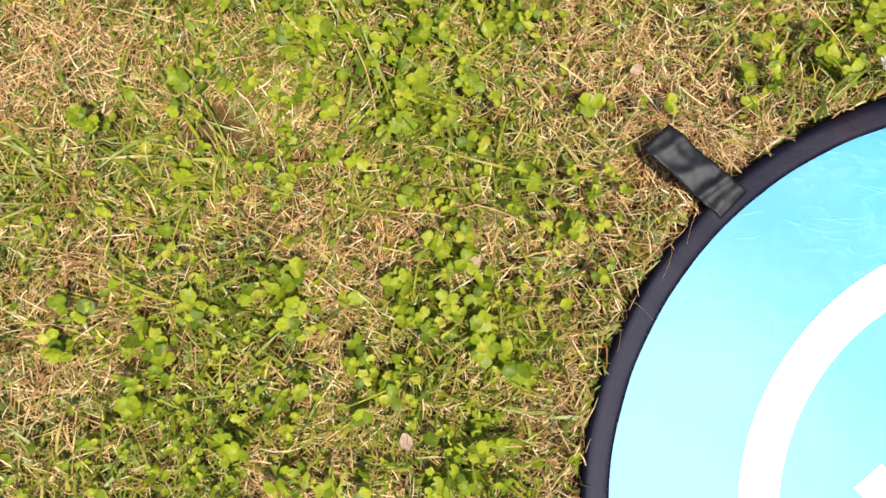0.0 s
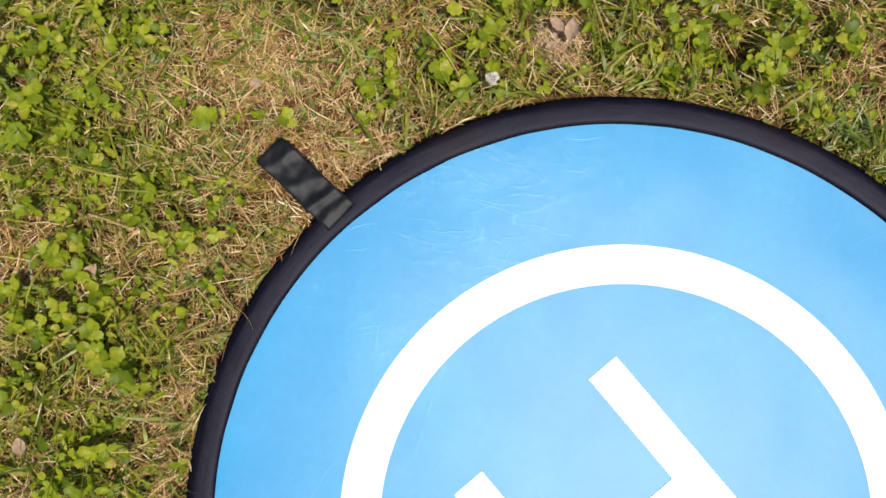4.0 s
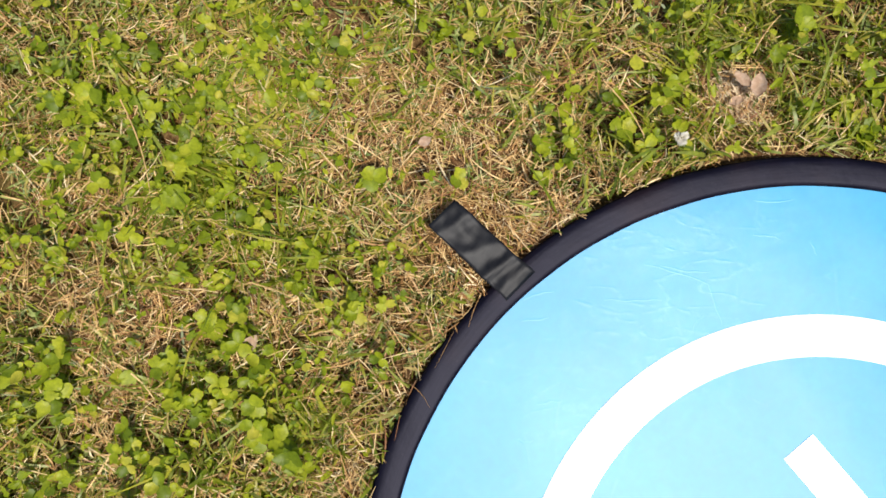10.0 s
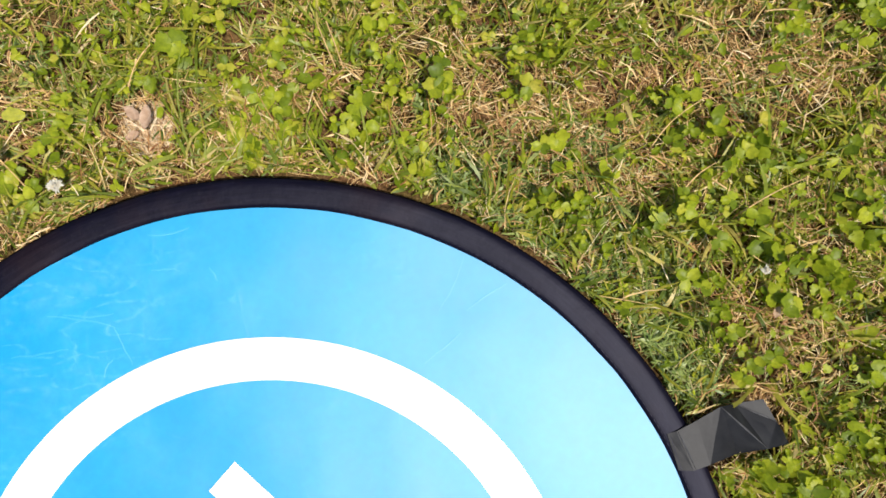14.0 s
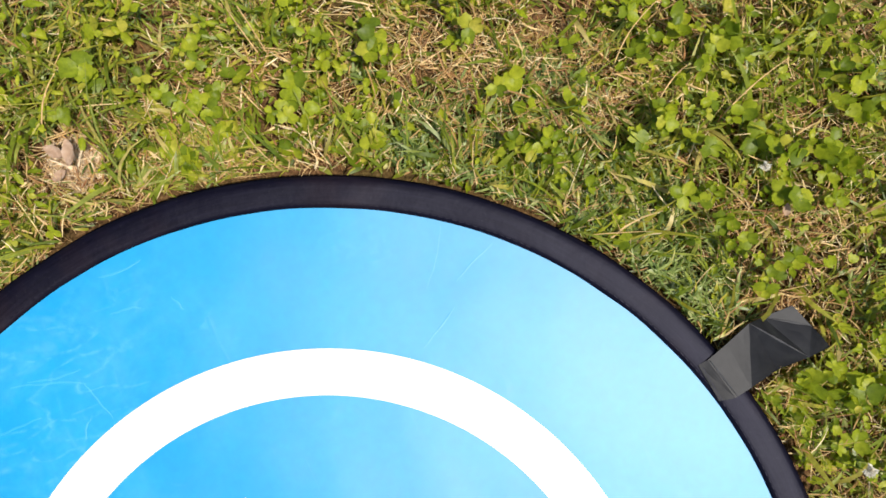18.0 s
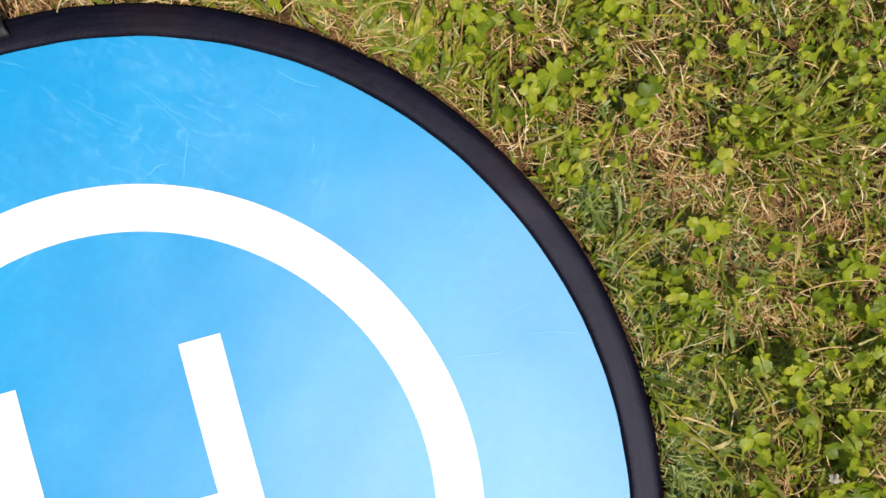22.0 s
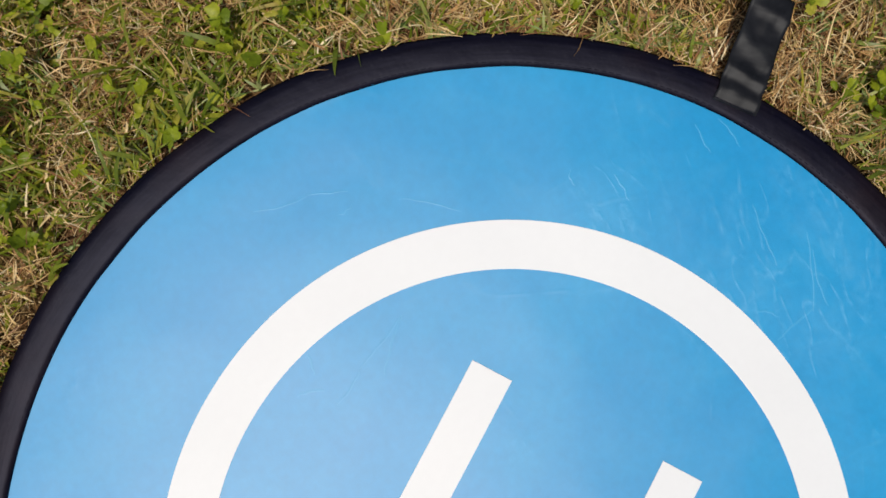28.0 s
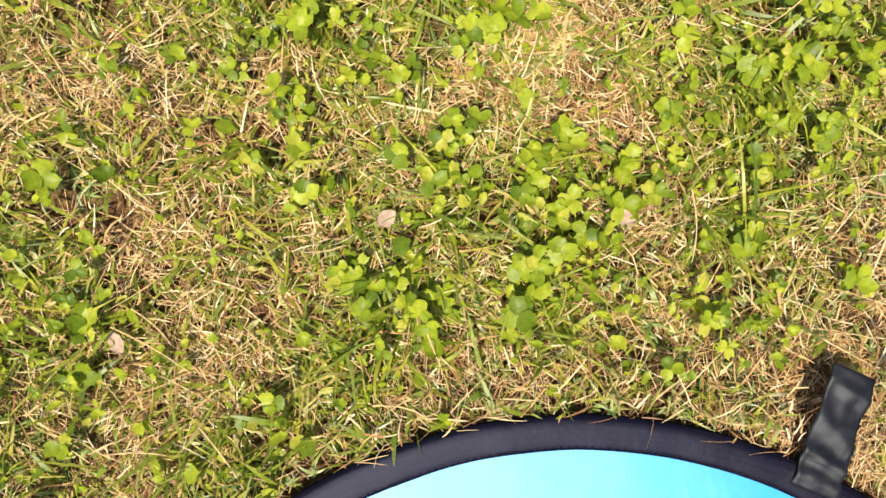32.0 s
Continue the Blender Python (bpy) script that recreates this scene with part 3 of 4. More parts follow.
CLOVER_SOUTH_WEST = [(-0.822, 0.158, 0.019), (-0.614, 0.112, 0.012), (-0.558, 0.087, 0.022), (-0.637, 0.096, 0.016), (-0.455, 0.068, 0.022), (-0.744, 0.100, 0.019), (-0.480, 0.045, 0.021), (-0.675, 0.057, 0.031), (-0.556, 0.041, 0.024), (-0.624, 0.044, 0.022), (-0.497, 0.024, 0.015), (-0.658, 0.009, 0.016), (-0.633, -0.034, 0.012), (-0.436, -0.046, 0.016), (-0.662, -0.117, 0.012), (-0.493, -0.105, 0.016), (-0.638, -0.142, 0.015), (-0.566, -0.137, 0.015), (-0.526, -0.147, 0.024), (-0.501, -0.169, 0.024), (-0.461, -0.188, 0.012), (-0.502, -0.227, 0.020), (-0.428, -0.222, 0.016), (-0.340, -0.226, 0.014), (-0.369, -0.277, 0.020), (-0.299, -0.312, 0.020), (-0.269, -0.290, 0.016), (-0.261, -0.322, 0.016)]
STRAW_NORTH = [(0.474, 0.171, 0.027), (0.395, 0.257, 0.025), (0.477, 0.406, 0.056), (0.355, 0.336, 0.028), (0.452, 0.441, 0.019), (0.370, 0.414, 0.025), (0.321, 0.382, 0.052), (0.267, 0.399, 0.042), (0.231, 0.410, 0.034), (0.076, 0.479, 0.026), (-0.004, 0.450, 0.022), (-0.057, 0.431, 0.024), (-0.158, 0.451, 0.029), (-0.201, 0.340, 0.024), (-0.291, 0.417, 0.038), (-0.253, 0.350, 0.038), (-0.271, 0.319, 0.044), (-0.368, 0.426, 0.029), (-0.329, 0.378, 0.047), (-0.342, 0.336, 0.026), (-0.382, 0.374, 0.029), (-0.342, 0.266, 0.036), (-0.368, 0.226, 0.040), (-0.436, 0.235, 0.036), (-0.598, 0.322, 0.034), (-0.845, 0.423, 0.059), (-0.785, 0.388, 0.059), (-0.531, 0.255, 0.028), (-0.385, 0.176, 0.019), (-0.601, 0.256, 0.038)]
STRAW_WEST = [(-0.563, 0.227, 0.023), (-0.382, 0.133, 0.034), (-0.576, 0.162, 0.031), (-0.822, 0.216, 0.034), (-0.459, 0.114, 0.030), (-0.405, 0.074, 0.027), (-0.841, 0.134, 0.048), (-0.599, 0.079, 0.024), (-0.502, 0.066, 0.020), (-0.570, 0.062, 0.023), (-0.639, 0.026, 0.023), (-0.541, 0.015, 0.021), (-0.663, -0.035, 0.031), (-0.677, -0.091, 0.023), (-0.575, -0.078, 0.020), (-0.511, -0.081, 0.023), (-0.479, -0.080, 0.020), (-0.568, -0.100, 0.023), (-0.689, -0.123, 0.023), (-0.447, -0.106, 0.019), (-0.476, -0.128, 0.024), (-0.440, -0.155, 0.024), (-0.413, -0.152, 0.024), (-0.474, -0.192, 0.019), (-0.486, -0.220, 0.024), (-0.380, -0.178, 0.024), (-0.360, -0.190, 0.016), (-0.462, -0.255, 0.024), (-0.318, -0.255, 0.024), (-0.288, -0.263, 0.020)]
LONG_GRASS = [(0.524, 0.326, 0.034), (0.457, 0.291, 0.028), (0.363, 0.288, 0.025), (0.319, 0.460, 0.037), (0.110, 0.476, 0.028), (0.006, 0.485, 0.043), (-0.011, 0.396, 0.023), (-0.049, 0.538, 0.026), (-0.091, 0.476, 0.042), (-0.428, 0.293, 0.028), (-0.530, 0.361, 0.039), (-0.564, 0.274, 0.024), (-0.750, 0.328, 0.039), (-0.701, 0.298, 0.029), (-0.445, 0.172, 0.023), (-0.413, 0.144, 0.019), (-0.843, 0.289, 0.029), (-0.505, 0.130, 0.023), (-0.710, 0.181, 0.029), (-0.686, 0.133, 0.029), (-0.476, 0.068, 0.024), (-0.700, 0.090, 0.029), (-0.443, -0.009, 0.020), (-0.428, -0.104, 0.032), (-0.377, -0.116, 0.024), (-0.542, -0.179, 0.023), (-0.444, -0.253, 0.024), (-0.378, -0.237, 0.024)]
FEATHERY = [(0.365, 0.165, 0.03), (0.31, 0.285, 0.035), (0.205, 0.352, 0.025), (0.36, 0.255, 0.025), (0.342, 0.198, 0.039), (0.343, 0.229, 0.041), (0.304, 0.247, 0.023), (0.272, 0.282, 0.032), (0.315, 0.353, 0.028), (0.244, 0.330, 0.028)]
CLOVER_SPOTS = CLOVER_EAST + CLOVER_NORTH + CLOVER_WEST + CLOVER_SOUTH_WEST
STRAW_SPOTS = STRAW_NORTH + STRAW_WEST
HEAP = (-0.049, 0.431)  # a small heap of dry grass


def cover(spots, x, y, spread=1.1):
    """How much of a kind of growth there is at places: about 1 in the middle of its spots, 0 away from them."""
    v = np.zeros_like(x)
    for px, py, reach in spots:
        v = np.maximum(v, np.exp(-((x - px) ** 2 + (y - py) ** 2) / (spread * reach * reach)))
    return v


def ripple(x, y):
    """Uneven growth at several scales, about -1 to 1."""
    v = np.zeros_like(x)
    for f, a, b, s in ((9.0, 1.3, 0.4, 0.3), (17.0, -0.6, 1.1, 0.3), (31.0, 0.9, -1.4, 0.25), (47.0, 1.7, 0.8, 0.2)):
        v += s * np.sin(f * (x * math.cos(a) + y * math.sin(a)) + 3 * b) * np.cos(f * 0.8 * (x * math.sin(b) - y * math.cos(b)) + a)
    return v


def lushness(x, y):
    """From about -1.5 (straw) to 1.5 (green), over arrays of places."""
    east = np.clip((x - 0.02) / 0.2, 0.0, 1.0) + 0.7 * np.clip((0.1 - y) / 0.1, 0.0, 1.0) * (x < -0.3)
    return 0.8 * ripple(x, y) + 1.0 * cover(LONG_GRASS, x, y) + 0.7 * cover(CLOVER_SPOTS, x, y) + 0.9 * cover(FEATHERY, x, y) - 1.4 * cover(STRAW_SPOTS, x, y) + 0.5 * east


rng = np.random.default_rng(7)
NEAR = (-0.14, 0.10, 0.98, 0.68)  # middle and half axes of the dense part
WIDE = (-1.75, 1.5, -1.2, 1.4)
TABS = ((-0.276, 0.2946, 137.1), (0.391, 0.109, 10.3))


def scatter(count, clear, under_tabs=False):
    """Random places in the lawn, dense round the pad and thinning out further off, clear of the pad and of its tabs."""
    x, y = rng.uniform(WIDE[0], WIDE[1], count * 4), rng.uniform(WIDE[2], WIDE[3], count * 4)
    u, v = (x - NEAR[0]) / NEAR[2], (y - NEAR[1]) / NEAR[3]
    turn = np.arctan2(v, u)
    out = np.maximum(np.hypot(u, v) * (1 + 0.05 * np.sin(5 * turn + 1) + 0.04 * np.sin(11 * turn)) - 1.0, 0.0) * 0.85
    south = np.clip((-0.36 - y) / 0.12, 0.0, 1.0) * np.clip((x + 0.75) / 0.2, 0.0, 1.0)
    inside = rng.uniform(0, 1, len(x)) < np.exp(-out / 0.16) * (1 - 0.4 * south)
    x, y = x[inside], y[inside]
    keep = np.hypot(x, y) > clear
    for tx, ty, turn in () if under_tabs else TABS:
        c, w = math.cos(radians(turn)), math.sin(radians(turn))
        along, across = (x - tx) * c + (y - ty) * w, (y - ty) * c - (x - tx) * w
        keep &= (np.abs(along) > (0.044 if clear < 0.38 else 0.052)) | (np.abs(across) > (0.0155 if clear < 0.38 else 0.027))
    return x[keep], y[keep]


GAP_CELLS = rng.uniform(0, 1, (420, 420))


def openness(x, y):
    """Smooth random values at the scale of single tufts; low values are holes in the sward."""
    out = np.zeros_like(x)
    for cell, weight, move in ((0.022, 0.6, 0.0), (0.0105, 0.4, 1.3)):
        u, v = (x + 2.3 + move) / cell, (y + 2.3 + move) / cell
        i, j = np.floor(u).astype(int), np.floor(v).astype(int)
        fu, fv = u - i, v - j
        fu, fv = fu * fu * (3 - 2 * fu), fv * fv * (3 - 2 * fv)
        i, j, i1, j1 = i % 420, j % 420, (i + 1) % 420, (j + 1) % 420
        out += weight * ((GAP_CELLS[i, j] * (1 - fu) + GAP_CELLS[i1, j] * fu) * (1 - fv) + (GAP_CELLS[i, j1] * (1 - fu) + GAP_CELLS[i1, j1] * fu) * fv)
    return out


def ribbons(name, x, y, z, azimuth, lengths, widths, pitch, bend, curl, material, profile=(0.75, 1.0, 0.9, 0.62, 0.12)):
    """Thin tapered strips that start at a root, climb at a pitch and bend over."""
    n, steps = len(x), len(profile) - 1
    px, py, pz = x.copy(), y.copy(), z.copy()
    verts = np.zeros((n, steps + 1, 2, 3), np.float32)
    tilt = rng.uniform(-0.9, 0.9, n)
    for s in range(steps + 1):
        a, e = azimuth + curl * s / steps, pitch - bend * s / steps
        sx, sy = -np.sin(a), np.cos(a)
        half = widths * profile[s] / 2
        for k, sign in ((0, -1), (1, 1)):
            verts[:, s, k, 0] = px + sign * half * sx * np.cos(tilt)
            verts[:, s, k, 1] = py + sign * half * sy * np.cos(tilt)
            verts[:, s, k, 2] = pz + sign * half * np.sin(tilt)
        step = lengths / steps
        px, py, pz = px + step * np.cos(e) * np.cos(a), py + step * np.cos(e) * np.sin(a), np.maximum(pz + step * np.sin(e), lawn_floor(px, py) + 0.002)
    base = (np.arange(n) * (steps + 1) * 2)[:, None, None]
    quad = np.array([[2 * s, 2 * s + 1, 2 * s + 3, 2 * s + 2] for s in range(steps)])[None]
    return quick_mesh(name, verts.reshape(-1, 3), (base + quad).reshape(-1, 4), material)


def off_pad(x, y, azimuth, lengths, share):
    """Turns most strips that would reach over the pad so that they lie along its rim."""
    ex, ey = x + lengths * np.cos(azimuth), y + lengths * np.sin(azimuth)
    over = (np.hypot(ex, ey) < 0.3715)
    for tx, ty, turn in TABS:
        over |= (np.hypot(ex - tx, ey - ty) < 0.018)
    over &= (rng.uniform(0, 1, len(x)) > share)
    return np.where(over, np.arctan2(y, x) + rng.uniform(-1.2, 1.2, len(x)), azimuth)


def clear_of_tabs(x, y, azimuth, lengths, margin=0.0152):
    """True for strips that stay off the cloth tabs and the large dead leaf."""
    out = np.hypot(x + lengths * 0.5 * np.cos(azimuth) + 0.046, y + lengths * 0.5 * np.sin(azimuth) - 0.4355) > 0.013
    for share in (0.0, 0.35, 0.7, 1.0):
        sx, sy = x + share * lengths * np.cos(azimuth), y + share * lengths * np.sin(azimuth)
        for tx, ty, turn in TABS:
            c, w = math.cos(radians(turn)), math.sin(radians(turn))
            along, across = (sx - tx) * c + (sy - ty) * w, (sy - ty) * c - (sx - tx) * w
            out &= (np.abs(along) > margin + 0.0275) | (np.abs(across) > margin)
    return out


def straw_layer():
    x, y = scatter(430000, 0.3765, True)
    lush = lushness(x, y)
    keep = rng.uniform(0, 1, len(x)) < np.clip(0.72 - 0.38 * lush, 0.24, 1.0) * np.clip((openness(x, y) - 0.31) * 5.0, np.clip(0.08 - 0.3 * lush, 0.04, 0.5), 1.0)
    x, y, lush = x[keep], y[keep], lush[keep]
    n = len(x)
    lengths = rng.gamma(2.5, 0.0060, n).clip(0.005, 0.05)
    azimuth = off_pad(x, y, rng.uniform(0, 2 * math.pi, n), lengths, np.where(x < -0.3, 0.015, 0.008))
    # straw under the tabs and the dead leaf lies flat on the soil
    free = clear_of_tabs(x, y, azimuth, lengths)
    lengths = np.where(free, lengths, 0.7 * lengths)
    lie = np.where(free, 1.0, 0.05)
    return ribbons("dry_straw", x, y, lawn_floor(x, y) + rng.uniform(-0.001, 0.02, n) * np.where(free, 1.0, 0.35), azimuth, lengths, rng.gamma(4.0, 0.00017, n).clip(0.0003, 0.0016), rng.normal(0.25, 0.3, n) * lie, rng.normal(0.35, 0.4, n) * lie, rng.normal(0, 0.48, n), STRAW, (0.8, 1.0, 0.8, 0.3))


def grass_layer():
    x, y = scatter(250000, 0.377)
    lush = lushness(x, y) - 0.9 * cover(FEATHERY, x, y)
    keep = rng.uniform(0, 1, len(x)) < np.clip(0.46 + 0.26 * lush, 0.1, 0.9) * np.clip((openness(x, y) - 0.30) * 5.0, 0.05, 1.0)
    x, y, tall = x[keep], y[keep], cover(LONG_GRASS, x[keep], y[keep])
    n = len(x)
    # blades of one tuft lie much the same way
    tuft = 2.2 * np.sin(21 * x + 3 * np.sin(13 * y)) + 2.0 * np.cos(19 * y + 2 * np.sin(17 * x))
    lengths = rng.gamma(3.2, 0.0066, n).clip(0.006, 0.065) * (0.9 + 0.6 * tall)
    azimuth = off_pad(x, y, tuft + rng.normal(0, 1.1, n), lengths, np.where(x < -0.3, 0.05, 0.04))
    free = clear_of_tabs(x, y, azimuth, lengths, 0.0185)
    for share in (0.0, 0.5, 0.9):
        free &= np.hypot(x + share * lengths * np.cos(azimuth) - HEAP[0], y + share * lengths * np.sin(azimuth) - HEAP[1]) > 0.021
    x, y, lengths, azimuth, n = x[free], y[free], lengths[free], azimuth[free], int(free.sum())
    return ribbons("grass_blades", x, y, lawn_floor(x, y) + rng.uniform(-0.001, 0.016, n), azimuth, lengths, rng.gamma(6.0, 0.00036, n).clip(0.0008, 0.0044), rng.normal(0.62, 0.3, n), rng.normal(0.85, 0.45, n), rng.normal(0, 0.42, n), GRASS)


def feathery_layer():
    """Rosettes of short, pale grey-green pointed leaves that lie low beside the rim."""
    x, y = scatter(110000, 0.378)
    keep = rng.uniform(0, 1, len(x)) < 0.9 * cover(FEATHERY, x, y) + 0.09 * (ripple(x, y) > -0.1)
    x, y = x[keep], y[keep]
    each = 7
    n = len(x) * each
    azimuth = (np.repeat(rng.uniform(0, 2 * math.pi, len(x)), each) + np.tile(np.arange(each) * 0.9, len(x)) + rng.normal(0, 0.25, n))
    x, y, z = np.repeat(x, each), np.repeat(y, each), np.repeat(rng.uniform(0.0, 0.016, len(x)), each)
    lengths = rng.gamma(5.0, 0.0017, n).clip(0.004, 0.016)
    azimuth = off_pad(x, y, azimuth, lengths, 0.02)
    free = clear_of_tabs(x, y, azimuth, lengths, 0.0185)
    x, y, z, lengths, azimuth, n = x[free], y[free], z[free], lengths[free], azimuth[free], int(free.sum())
    return ribbons("feathery_leaves", x, y, lawn_floor(x, y) + z, azimuth, lengths, rng.gamma(6.0, 0.00027, n).clip(0.0007, 0.0028), rng.normal(0.45, 0.3, n), rng.normal(0.6, 0.4, n), rng.normal(0, 0.3, n), FEATHER, (0.5, 1.0, 0.7, 0.1))


def heap_mesh():
    """Pale dry strands that lie across one another in a small heap."""
    n = 420
    r, a = 0.025 * np.sqrt(rng.uniform(0, 1, n)), rng.uniform(0, 2 * math.pi, n)
    x, y = HEAP[0] + r * np.cos(a), HEAP[1] + r * np.sin(a)
    z = lawn_floor(x, y) + 0.009 + 0.009 * (1 - r / 0.025) * rng.uniform(0.3, 1.0, n)
    return ribbons("dry_grass_heap", x, y, z, a + math.pi + rng.normal(0, 0.9, n), rng.gamma(5.0, 0.0032, n).clip(0.006, 0.03), rng.gamma(6.0, 0.00016, n).clip(0.0004, 0.0018), rng.normal(0.1, 0.2, n), rng.normal(0.2, 0.3, n), rng.normal(0, 0.4, n), PALE_STRAW, (0.8, 1.0, 0.8, 0.3))


# one leaflet: a rounded, notched fan with a scalloped edge, 1 long, with its stalk end at the origin
RIM = 18
RIM_ANGLES = np.linspace(-math.pi, math.pi, RIM + 1)[:-1]


def leaflet_shape(wide, notch):
    """Outline and middle of a leaflet that points along x."""
    pts = [(0.55, 0.0, -0.07)]
    for k, a in enumerate(RIM_ANGLES):
        r = 0.5 * (1 - notch * math.exp(-(a / 0.4) ** 2)) * (1.04 if k % 2 else 0.955)
        pts.append((0.5 + r * math.cos(a), wide * r * math.sin(a) * (0.8 + 0.2 * math.cos(a * 0.5)), 0.04 * abs(math.sin(a))))
    return np.array(pts)


def leaf_fan():
    return np.array([(0, 1 + i, 1 + (i + 1) % RIM) for i in range(RIM)])


def leaf_fans(x, y, z, azimuth, lean_x, lean_y, size, wide, notch, wander):
    """Many leaflets at once, each a fan of triangles with an outline of its own."""
    n = len(x)
    shape = leaflet_shape(1.0, notch)
    lx = np.outer(size, shape[:, 0]) * (1 + rng.normal(0, wander, (n, RIM + 1)))
    ly = np.outer(size * wide, shape[:, 1]) * (1 + rng.normal(0, wander, (n, RIM + 1)))
    lz = np.outer(size * rng.uniform(-2.0, 7.0, n), shape[:, 2]) + size[:, None] * rng.normal(0, 0.03, (n, RIM + 1))
    c, w = np.cos(azimuth)[:, None], np.sin(azimuth)[:, None]
    vx, vy = lx * c - ly * w, lx * w + ly * c
    vz = lz + vx * lean_x[:, None] + vy * lean_y[:, None]
    verts = np.stack([vx + x[:, None], vy + y[:, None], np.maximum(vz + z[:, None], -0.026)], -1).reshape(-1, 3)
    return verts, ((np.arange(n) * (RIM + 1))[:, None, None] + leaf_fan()[None]).reshape(-1, 3)


def joined(pieces):
    verts, faces, start = [], [], 0
    for v, f in pieces:
        verts.append(v)
        faces.append(f + start)
        start += len(v)
    return np.concatenate(verts), np.concatenate(faces)


def clover_carpet():
    x, y = scatter(19500, 0.384)
    keep = rng.uniform(0, 1, len(x)) < np.clip(0.09 + 0.12 * ripple(x, y) + (0.4 + 0.28 * (x > 0.2)) * cover(CLOVER_SPOTS, x, y, 1.7) - 0.25 * cover(STRAW_SPOTS, x, y), 0.03, 0.95)
    x, y = x[keep], y[keep]
    bare = np.hypot(x - HEAP[0], y - HEAP[1]) > 0.027
    x, y = x[bare], y[bare]
    n = len(x)
    size, z = rng.uniform(0.0040, 0.0094, n), rng.uniform(-0.008, 0.019, n)
    turn, lean_x, lean_y = rng.uniform(0, 2 * math.pi, n), rng.normal(0, 0.4, n), rng.normal(0, 0.4, n)
    pieces = []
    for k in range(3):
        there = rng.uniform(0, 1, n) > (0.0, 0.1, 0.3)[k]
        a = turn + k * 2.05 + rng.normal(0, 0.22, n)
        pieces.append(leaf_fans(x[there], y[there], z[there], a[there], (lean_x + rng.normal(0, 0.25, n))[there], (lean_y + rng.normal(0, 0.25, n))[there],
                                (size * rng.uniform(0.8, 1.2, n))[there], rng.uniform(0.65, 1.15, n)[there], 0.26, 0.085))
    return quick_mesh("clover_carpet", *joined(pieces), CLOVER_MASS)


def small_weeds():
    """Single rounded and pointed leaves of other low weeds."""
    x, y = scatter(24000, 0.381)
    lush = lushness(x, y)
    keep = rng.uniform(0, 1, len(x)) < np.clip(0.40 + 0.25 * lush, 0.08, 0.8) * np.clip((openness(x, y) - 0.3) * 5.0, 0.15, 1.0)
    x, y = x[keep], y[keep]
    n = len(x)
    round_leaf = rng.uniform(0, 1, n) < 0.13
    size = np.where(round_leaf, rng.uniform(0.007, 0.0145, n), rng.uniform(0.004, 0.011, n))
    wide = np.where(round_leaf, rng.uniform(0.8, 1.15, n), rng.uniform(0.3, 0.7, n))
    return quick_mesh("small_weeds", *leaf_fans(x, y, rng.uniform(-0.015, 0.014, n), rng.uniform(0, 2 * math.pi, n), rng.normal(0, 0.5, n), rng.normal(0, 0.5, n), size, wide, 0.08, 0.1), CLOVER_MASS)


def stem_mesh(height):
    verts, faces = [], []
    for i in range(4):
        for j in range(5):
            a = 2 * math.pi * j / 5
            verts.append((0.0005 * math.cos(a) + 0.003 * (1 - i / 3) ** 2, 0.0005 * math.sin(a), -height * (1 - i / 3)))
    return quick_mesh("stem", verts, grid_faces(4, 5, closed=True), STEM)


def clover_plant(wide, notch, label):
    """One plant: an Empty at the leaf's heart, three leaflets and the stem below."""
    plant = tagged(new("clover_plant"), label, "clover", "clover plants in the lawn")
    for k in range(3):
        outline = leaflet_shape(wide, notch) * (1 + rng.normal(0, 0.06, (RIM + 1, 1))) * (1, 1, (3.0, -1.0, 2.0)[k])
        leaf = part("leaflet", quick_mesh("leaflet", outline * 0.0084, leaf_fan(), CLOVER), plant)
        leaf.matrix_basis = pose(0, 0, 0, (8, -10, 4)[k], (-14, 6, -22)[k], 118 * k + (9, -8, 12)[k])
    part("stem", stem_mesh(0.028), plant)
    return plant


def flower_head(label):
    """A white clover flower: a stem and a ball of upturned florets."""
    flower = tagged(new("clover_flower"), label, "flower")
    verts, faces = [], []
    for k in range(70):
        zc = 1 - 1.5 * (k + 0.5) / 70
        a, r = k * 2.39996, math.sqrt(max(0.0, 1 - zc * zc))
        d = Vector((r * math.cos(a), r * math.sin(a), zc))
        side = d.cross(Vector((0.1, 0.2, 1))).normalized()
        up = side.cross(d)
        s = len(verts)
        far = 1 + 0.28 * math.sin(k * 5.3)
        for along, w in ((0.0025, 0.0006), (0.0060 * far, 0.0012), (0.0082 * far, 0.0003)):
            for sign in (-1, 1):
                verts.append(tuple(d * along + side * w * sign + up * 0.0004 * math.sin(k)))
        faces += [(s, s + 1, s + 3, s + 2), (s + 2, s + 3, s + 5, s + 4)]
    core = bmesh.new()
    bmesh.ops.create_icosphere(core, subdivisions=2, radius=0.0032)
    ball = bpy.data.meshes.new("core")
    core.to_mesh(ball)
    core.free()
    ball.materials.append(PETAL)
    part("core", ball, flower)
    part("florets", quick_mesh("florets", verts, faces, PETAL), flower, "white upturned florets")
    part("stem", stem_mesh(0.045), flower)
    return flower


